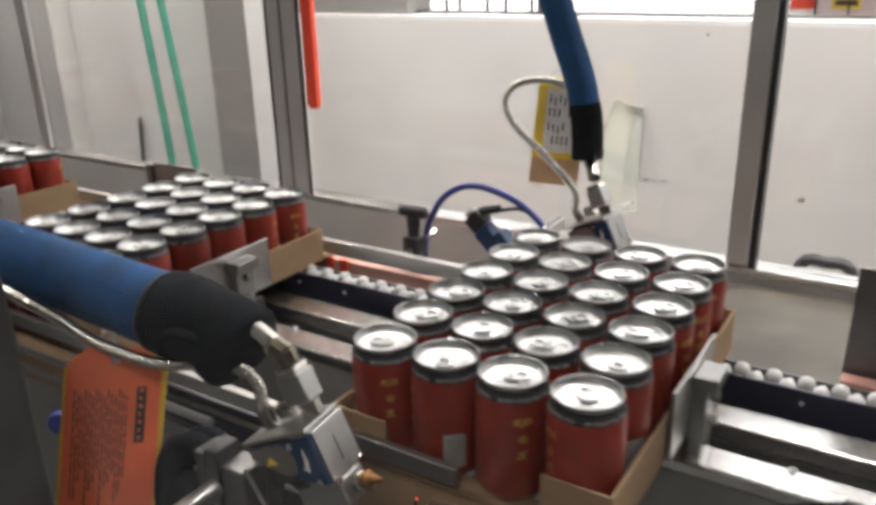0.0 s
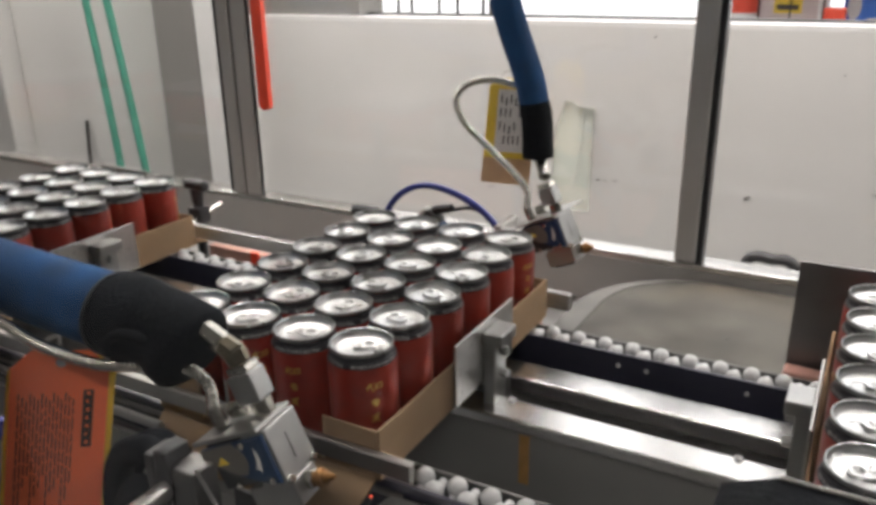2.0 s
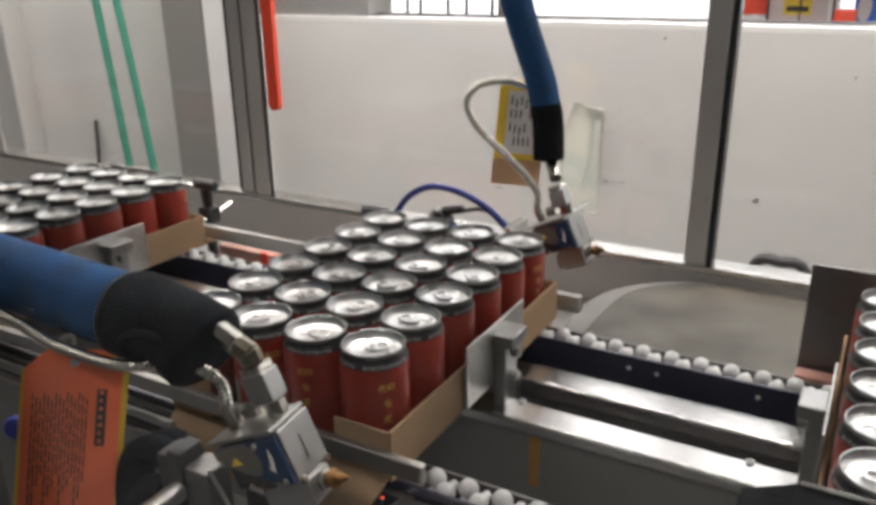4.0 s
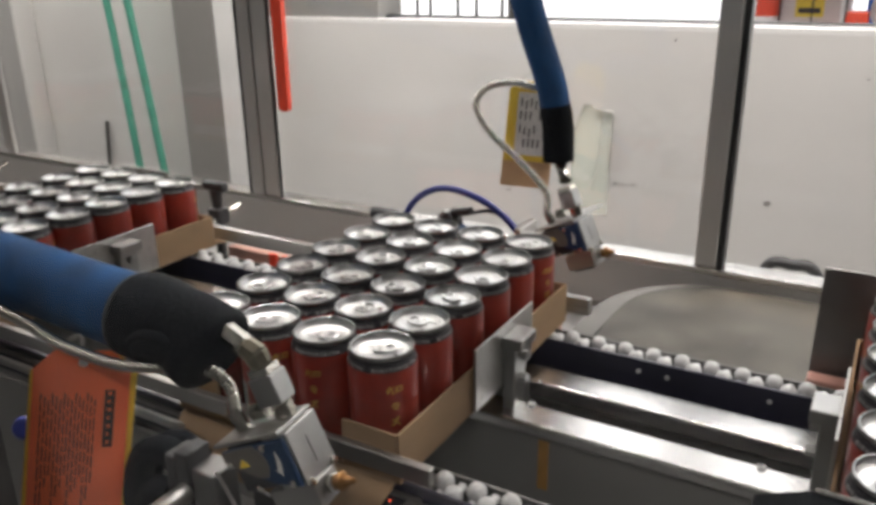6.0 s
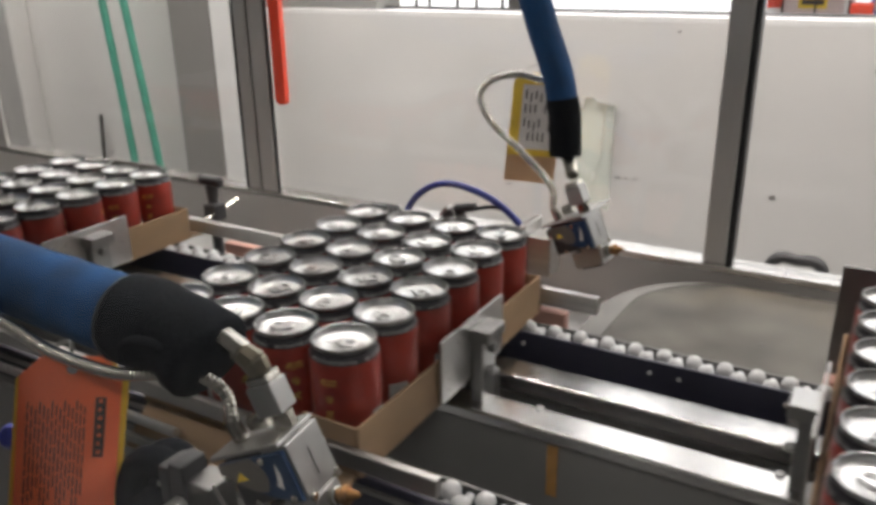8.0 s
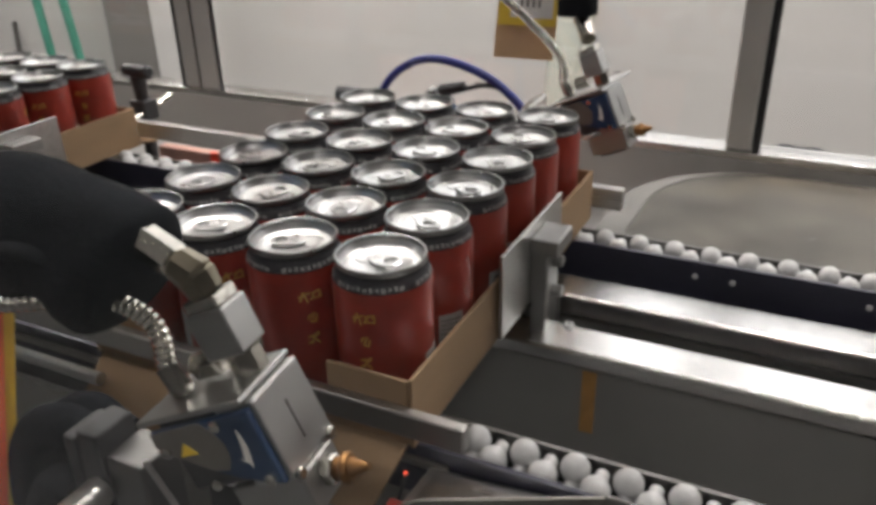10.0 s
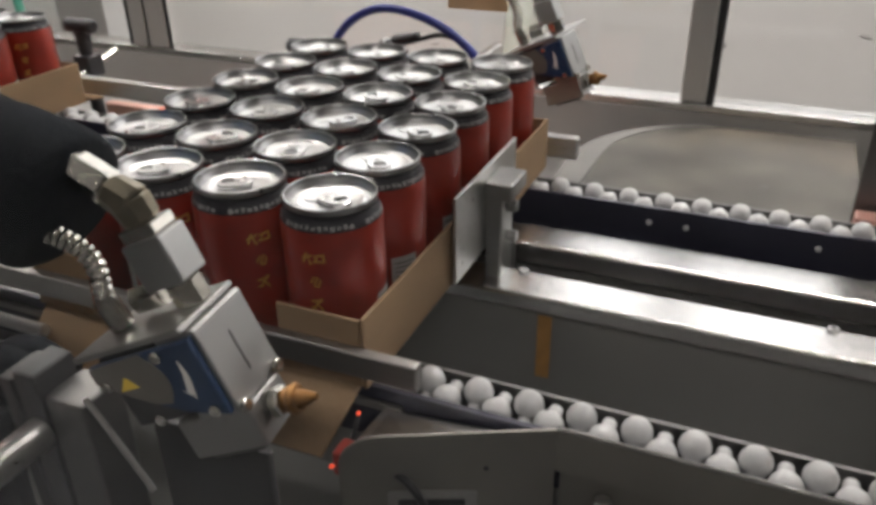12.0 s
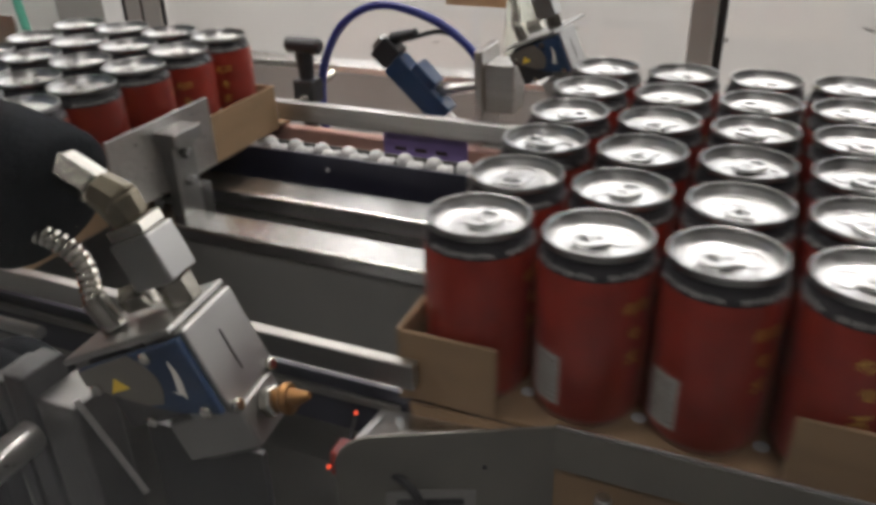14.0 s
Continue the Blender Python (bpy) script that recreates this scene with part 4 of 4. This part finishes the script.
    for b in (0.005, W - 0.004):
        part("screw", screw(m, H - 0.001, b, 0.001, (0, 0, 1), 0.0034), CHROME, gun, smooth=True)
    part("inlet_nut", rod(m @ Vector((-0.0036, INLET_B, -0.013)), m @ Vector((-0.0163, INLET_B, -0.013)), 0.0085, seg=6, bevel=0.0008), CHROME, gun, "nickel hexagon nut")
    blk = part("inlet_block", box(-0.0400, -0.0165, INLET_B - 0.010, INLET_B + 0.010, -0.026, -0.004, bevel=0.0012, m=m), ALU, gun, "square grey inlet block")
    part("cap", box(-0.0465, -0.0403, INLET_B - 0.0085, INLET_B + 0.0085, -0.0245, -0.0055, bevel=0.001, m=m), CHROME, blk)
    part("side_fitting", rod(m @ Vector((-0.013, INLET_B, -0.0265)), m @ Vector((-0.013, INLET_B, -0.043)), 0.0072, seg=6, bevel=0.001), CHROME, gun, "nickel side plug")
    part("conduit_socket", rod(m @ Vector((-0.0038, 0.024, -0.050)), m @ Vector((-0.022, 0.024, -0.052)), 0.0058, seg=16, bevel=0.001), CHROME, gun, "conduit end sleeve")
    return gun


def conduit(pts, r, label):
    """Wound metal conduit: a tube with close rings."""
    ob = part("metal_conduit", sweep(pts, r, 12, 120, ripple=lambda s, a: 0.22 * abs(math.sin(s * 3.14159 * 140)) - 0.1), CHROME, smooth=True)
    return tagged(ob, label, "conduit", "metal conduits")


GUN_NEAR = gun_axes((0.0311, -0.1364, 1.033), (0.405, 0.031, -0.914), (0.13, -0.991, 0.024))
glue_gun(GUN_NEAR, "grey glue gun with dark blue side cover above the near rail", -0.002)
GUN_FAR = gun_axes((0.041, 0.4535, 1.029), (0.405, -0.031, -0.914), (-0.13, -0.991, 0.024))
glue_gun(GUN_FAR, "grey glue gun with dark blue side cover beyond the far rail", -0.045)

# mounts
mt = thing("gun_mount", "grey steel mounting plates and rod of the near gun", "bracket")
part("mount_plate", box(-0.084, -0.0745, -0.188, -0.163, 0.80, 0.984, bevel=0.0015), MOUNT, mt)
part("mount_plate", box(-0.0725, -0.058, -0.188, -0.163, 0.80, 0.990, bevel=0.0015), MOUNT, mt)
part("mount_body", box(-0.0575, -0.032, -0.186, -0.160, 0.80, 0.978, bevel=0.002), STEEL_DARK, mt, "dark mounting body")
part("rod", rod((-0.060, -0.29, 0.957), (-0.061, -0.189, 0.957), 0.0085, seg=20, bevel=0.001), STEEL, mt, "round steel rod")
part("stay", rod((-0.028, -0.186, 0.985), (0.002, -0.186, 0.938), 0.0016, seg=10), STEEL, mt)
part("base_plate", box(-0.16, 0.06, -0.25, -0.12, 0.79, 0.80, bevel=0.001), MOUNT, mt)
part("column", box(-0.07, -0.03, -0.22, -0.16, 0.0, 0.79, bevel=0.002), MOUNT, mt)
part("panel", box(-0.029, 0.045, -0.150, -0.146, 0.80, 0.945, bevel=0.001), MOUNT, mt, "grey backing panel")
kn = part("knob", lathe([(0, 0), (0.008, 0), (0.011, 0.003), (0.011, 0.012), (0.008, 0.016), (0, 0.017)], 16), BLUE_HOSE, mt, "small round blue knob", smooth=True)
kn.matrix_basis = pose(-0.262, -0.19, 0.955, 60, 0, 30)
mf = thing("gun_mount", "bright steel mounting plate of the far gun", "bracket")
part("mount_plate", box(-0.060, -0.050, 0.420, 0.480, 0.79, 1.000, bevel=0.0015), STEEL, mf)
part("mount_block", box(-0.049, -0.015, 0.425, 0.465, 0.93, 0.985, bevel=0.002), STEEL, mf)
part("cross_rod", rod((-0.12, 0.455, 0.940), (-0.06, 0.455, 0.952), 0.006, seg=14), STEEL, mf)

# ---- sleeves, conduits and tags ----
def wrinkle(s, a):
    return 0.022 * math.sin(s * 19 + 1.6 * math.sin(a * 2)) * math.sin(a + s * 7) + 0.014 * math.sin(s * 9 + a * 3)


near_hose = thing("heated_hose", "thick hose in blue woven sleeve with black cuff", "hose", "heated hoses")
part("sleeve", sweep([(-1.4, -0.24, 1.24), (-0.8, -0.175, 1.125), (-0.45, -0.16, 1.099), (-0.291, -0.157, 1.091), (-0.105, -0.157, 1.083)], 0.032, 24, 14, wrinkle), BLUE_FOAM, near_hose, "blue woven sleeve", smooth=True)
part("cuff", sweep([(-0.126, -0.157, 1.084), (-0.10, -0.157, 1.084), (-0.066, -0.157, 1.0795), (-0.040, -0.157, 1.0675)], lambda s: 0.0350 + 0.0015 * math.sin(9 * s) - 0.009 * max(0, (s - 0.88) / 0.12) ** 2, 28, 14, lambda s, a: wrinkle(s, a) + 0.03 * math.sin(3 * a + 5 * s) * s), BLACK_FOAM, near_hose, "black foam cuff with a blunt folded end", smooth=True)
part("fold", sweep([(-0.104, -0.1885, 1.068), (-0.098, -0.1905, 1.082), (-0.082, -0.1905, 1.0905), (-0.064, -0.1885, 1.0905), (-0.050, -0.185, 1.084)], 0.0042, 10, 8), BLACK_FOAM, near_hose, "raised crease of the cuff", smooth=True)
part("binding", sweep([(-0.128 + 0.002 * math.sin(a), -0.157 + 0.0335 * math.cos(a), 1.0845 + 0.0335 * math.sin(a)) for a in np.linspace(0, 6.0, 14)], 0.0022, 8, 4), BLACK, near_hose, "thin dark binding at the cuff", smooth=True)
nut = part("nut", rod((-0.040, -0.157, 1.0950), (-0.0135, -0.157, 1.0835), 0.0085, seg=6, bevel=0.001), CHROME, near_hose, "nickel hexagon nut")
el = bmesh.new()
head = GUN_NEAR @ Vector((-0.0468, INLET_B, -0.015))
add_rod(el, head, (-0.0045, -0.1565, 1.0795), 0.0088, 0.0098, 8, 0.001)
add_rod(el, (-0.0015, -0.1565, 1.0775), (-0.0135, -0.157, 1.0835), 0.0095, 0.0085, 8, 0.001)
part("elbow", el, FORGED, near_hose, "dull forged brass elbow")

far_hose = thing("heated_hose", "hose in blue woven sleeve hanging down to the far gun", "hose", "heated hoses")
part("sleeve", sweep([(-0.30, 0.46, 2.05), (-0.17, 0.46, 1.60), (-0.085, 0.46, 1.36), (-0.055, 0.46, 1.27), (-0.028, 0.46, 1.20), (-0.018, 0.46, 1.155)], 0.0205, 24, 12, wrinkle), BLUE_FOAM, far_hose, "blue woven sleeve", smooth=True)
part("cuff", sweep([(-0.020, 0.46, 1.170), (-0.015, 0.46, 1.135), (-0.013, 0.46, 1.095)], 0.0215, 24, 10, wrinkle), BLACK_FOAM, far_hose, "black foam cuff", smooth=True)
part("nut", rod((-0.012, 0.46, 1.112), (-0.008, 0.460, 1.086), 0.0095, seg=6, bevel=0.001), CHROME, far_hose)
part("elbow", sweep([(-0.010, 0.46, 1.098), (-0.005, 0.455, 1.088), (0.001, 0.448, 1.080), (0.006, 0.440, 1.074)], 0.0085, 14, 6), CHROME, far_hose, smooth=True)

conduit([GUN_NEAR @ Vector((-0.020, 0.024, -0.052)), (-0.0255, -0.165, 1.049), (-0.042, -0.167, 1.060), (-0.065, -0.172, 1.0605), (-0.105, -0.194, 1.0605), (-0.166, -0.197, 1.0615), (-0.203, -0.197, 1.067), (-0.241, -0.198, 1.076), (-0.5, -0.215, 1.13)], 0.0047, "wound shiny metal conduit below the blue sleeve")
conduit([GUN_FAR @ Vector((-0.020, 0.024, -0.052)), (-0.030, 0.458, 1.05), (-0.075, 0.462, 1.09), (-0.125, 0.465, 1.128), (-0.143, 0.466, 1.162), (-0.125, 0.466, 1.187), (-0.085, 0.466, 1.196), (-0.05, 0.466, 1.19)], 0.0048, "grey metal conduit looping beside the far hose")


def tag_card(name, m, w, h, mat, label, lines, box_at, group="warning tags"):
    """A card tag with cut upper corners; its writing is plain bars."""
    tg = thing(name, label, "tag", group)
    c = w * 0.2
    part("card", prism([(-w / 2, -h), (w / 2, -h), (w / 2, -c), (w / 2 - c, 0), (-w / 2 + c, 0), (-w / 2, -c)], 0.0008, m), mat, tg)
    for x, y0, y1, t in lines:
        part("print_line", box(x - t / 2, x + t / 2, -y1, -y0, 0.0009, 0.0012, m=m), INK, tg)
    if box_at:
        x0, x1, y0, y1 = box_at
        part("print_block", box(x0, x1, -y1, -y0, 0.0009, 0.0013, m=m), INK, tg, "black printed block")
        n = 7
        for k in range(n):
            y = y0 + (y1 - y0) * (k + 0.2) / n
            part("print_mark", box(x0 + 0.0025, x1 - 0.0025 - 0.001 * (k % 2), -y - (y1 - y0) / n * 0.4, -y, 0.0014, 0.0016, m=m), mat, tg)
    part("grommet", prism([(0.004 * math.cos(a), -0.010 + 0.004 * math.sin(a)) for a in np.linspace(0, 6.28, 17)[:-1]], 0.0014, m), STEEL, tg, "metal eyelet")
    p = m @ Vector((0, -0.010, 0.001))
    part("tie", sweep([p, p + Vector((0.001, 0, 0.012)), p + Vector((-0.004, 0.004, 0.022)), p + Vector((-0.02, 0, 0.014)), p + Vector((-0.03, 0, 0.0))], 0.0011, 8), PALE, tg, "grey tie string", smooth=True)
    return tg


lines = []
for k in range(15):
    y = 0.036 + 0.003 * (k % 3)
    while y < 0.132 - 0.009 * ((k * 5) % 4):
        word = dice.uniform(0.005, 0.014)
        lines.append((-0.030 + 0.0029 * k, y, y + word, 0.0011))
        y += word + 0.0022
face = basis((-0.168, -0.188, 1.055), (0.56, 0.83, 0.03), (-0.10, 0.10, 1)) @ pose(0.003, 0, 0, 0, 0, -14)
tag_card("warning_tag", face, 0.074, 0.150, ORANGE, "orange card tag with black print hanging under the sleeve", lines, (0.018, 0.026, 0.034, 0.084))
tag_card("warning_tag", face @ pose(0.002, -0.003, -0.006, 0, 0, -0.5), 0.082, 0.150, YELLOW, "yellow card tag hanging behind the orange one", [], None)
face = basis((-0.112, 0.60, 1.180), (0.9, 0.42, -0.02), (0.02, 0.05, 1)) @ pose(0, 0, 0, 0, 0, -3)
yl = [(-0.016 + 0.0075 * k, y, y + 0.013, 0.0026) for k in range(6) for y in (0.026 + 0.004 * (k % 2), 0.047, 0.068 + 0.003 * (k % 3), 0.09) if (k + int(y * 1000)) % 5]
yt = tag_card("warning_tag", face, 0.074, 0.126, YELLOW, "yellow card tag with a pale printed panel beside the far hose", yl, None)
part("pale_panel", box(-0.022, 0.032, -0.116, -0.018, 0.00085, 0.00088, m=face), PAPER, yt, "pale printed panel")
tag_card("warning_tag", face @ pose(0.002, -0.034, -0.006, 0, 0, -1), 0.078, 0.135, material("tan_card", (0.55, 0.36, 0.2), 0.7, 0, 0.08, 40, 0.2, 300), "tan card tag hanging behind the yellow one", [], None)

arch = part("air_hose", sweep([(-0.272, 0.45, 0.80), (-0.276, 0.45, 0.93), (-0.252, 0.45, 0.995), (-0.215, 0.448, 1.028), (-0.172, 0.445, 1.038), (-0.12, 0.447, 1.025), (-0.082, 0.45, 1.0), (-0.052, 0.452, 0.965)], 0.0052, 14), BLUE_HOSE, smooth=True)
tagged(arch, "dark blue air hose bent in an arch", "hose")
sn = thing("air_valve", "dark blue valve block with black plug and cable", "valve")
vm = basis((-0.145, 0.45, 0.948), (0.73, 0, -0.68), (0.0, 1, 0))
part("body", box(-0.036, 0.052, -0.013, 0.013, -0.014, 0.014, bevel=0.002, m=vm), BLUE_COVER, sn, "dark blue valve body")
part("cap", box(-0.014, 0.02, -0.014, 0.014, 0.0145, 0.026, bevel=0.002, m=vm), BLUE_COVER, sn)
part("head", box(-0.062, -0.0365, -0.012, 0.012, -0.012, 0.018, bevel=0.002, m=vm), BLACK, sn, "black plug head")
part("tip", box(-0.068, -0.0624, -0.008, 0.008, -0.006, 0.012, bevel=0.001, m=vm), ALU, sn)
part("plug", rod(vm @ Vector((-0.056, 0, 0.018)), vm @ Vector((-0.038, 0, 0.046)), 0.008, 0.0065, seg=14, bevel=0.001), BLACK, sn, "black cable plug", smooth=True)
part("cable", sweep([vm @ Vector((-0.038, 0, 0.046)), (-0.14, 0.449, 1.005), (-0.115, 0.446, 1.012), (-0.095, 0.448, 1.010)], 0.003, 10), BLACK, sn, smooth=True)
part("stem", rod(vm @ Vector((0.052, 0, 0)), vm @ Vector((0.12, 0, 0)), 0.008, seg=12), STEEL, sn)

# dark cables that hang below the near sleeve
for k, pts in enumerate(([(-0.085, -0.17, 0.965), (-0.105, -0.172, 0.972), (-0.130, -0.174, 0.955), (-0.145, -0.176, 0.90), (-0.150, -0.178, 0.80)],
                         [(-0.085, -0.150, 0.955), (-0.11, -0.150, 0.965), (-0.14, -0.150, 0.945), (-0.16, -0.152, 0.90), (-0.165, -0.155, 0.80)],
                         [(-0.085, -0.185, 0.945), (-0.100, -0.187, 0.945), (-0.118, -0.188, 0.91), (-0.122, -0.19, 0.80)])):
    tagged(part("black_cable", sweep(pts, 0.0125 - 0.001 * k, 12, 10, wrinkle), BLACK_FOAM, smooth=True), "black cable drooping beside the gun mount", "cable", "black cables")

# ---- clear plastic pocket on the wall ----
pocket = thing("plastic_pocket", "empty clear plastic pocket fixed to the white wall", "wall pocket")
on_wall = pose(0, WALL_Y - 0.003, 0, 90)
part("sheet", prism([(-0.425, 0.66), (-0.305, 0.66), (-0.301, 0.962), (-0.352, 0.966), (-0.366, 0.978), (-0.388, 0.978), (-0.414, 0.90)], 0.002, on_wall), clear_sheet("cloudy_plastic", 0.02, (0.97, 0.98, 0.94), 0.3), pocket, "cloudy clear sheet").visible_shadow = False
EDGE = material("plastic_edge", (0.33, 0.32, 0.29), 0.4, 0.0, 0.3, 30, 0.1, 200)
for a, b, r in (((-0.301, 0.962), (-0.352, 0.966), 0.003), ((-0.366, 0.978), (-0.388, 0.978), 0.0026), ((-0.388, 0.978), (-0.414, 0.90), 0.0016), ((-0.301, 0.962), (-0.304, 0.74), 0.0022), ((-0.414, 0.90), (-0.425, 0.66), 0.0012), ((-0.33, 0.955), (-0.337, 0.80), 0.001), ((-0.337, 0.80), (-0.36, 0.74), 0.0012)):
    part("edge", rod((a[0], WALL_Y - 0.006, a[1]), (b[0], WALL_Y - 0.006, b[1]), r, seg=8), EDGE, pocket, "grey folded edge")


# scuffs on the white wall
SCUFF = material("grey_scuff", (0.22, 0.20, 0.19), 0.7, 0.0, 0.3, 60, 0.1, 200)
back_wall = bpy.data.objects["wall_back"]
for sx, sz, w, h, tilt in ((0.124, 0.756, 0.009, 0.006, 20), (-0.284, 0.760, 0.008, 0.003, 5), (-0.262, 0.761, 0.006, 0.002, -8), (-0.235, 0.762, 0.010, 0.002, 4), (-0.149, 1.160, 0.006, 0.003, 30), (0.309, 1.084, 0.004, 0.003, 0), (-0.62, 0.70, 0.012, 0.002, 12), (0.42, 0.80, 0.014, 0.002, -15)):
    blot = [(w * (1 + 0.25 * math.sin(3 * a + sx * 40)) * math.cos(a), h * math.sin(a)) for a in np.linspace(0, 6.28318, 15)[:-1]]
    part("scuff", prism(blot, 0.0006, Matrix.Translation((sx, WALL_Y - 0.0002, sz)) @ pose(0, 0, 0, 90) @ pose(0, 0, 0, 0, 0, tilt)), SCUFF, back_wall, "small grey scuff")


def drag(t):
    """The leading tray rubs on its guides and falls back onto its rear pusher."""
    return float(np.interp(t, (0, 0.5, 1.0, 1.5, 1.75), (0.0, -0.010, -0.0145, -0.0155, -0.0155)))


def motions():
    """The chain carries trays, cans and pushers on, one pitch at a time."""
    for ob, m, lags in MOVERS:
        walk(ob, [(t, Matrix.Translation((s + (drag(t) if lags else 0), 0, 0)) @ m) for t, s in STEPS])
    for ob, base in FLAPS:
        walk(ob, [(t, HINGE @ pose(0, 0, 0, 34 + 52 * min(1, max(0, (base + s - 0.005) / 0.10)))) for t, s in STEPS])


motions()
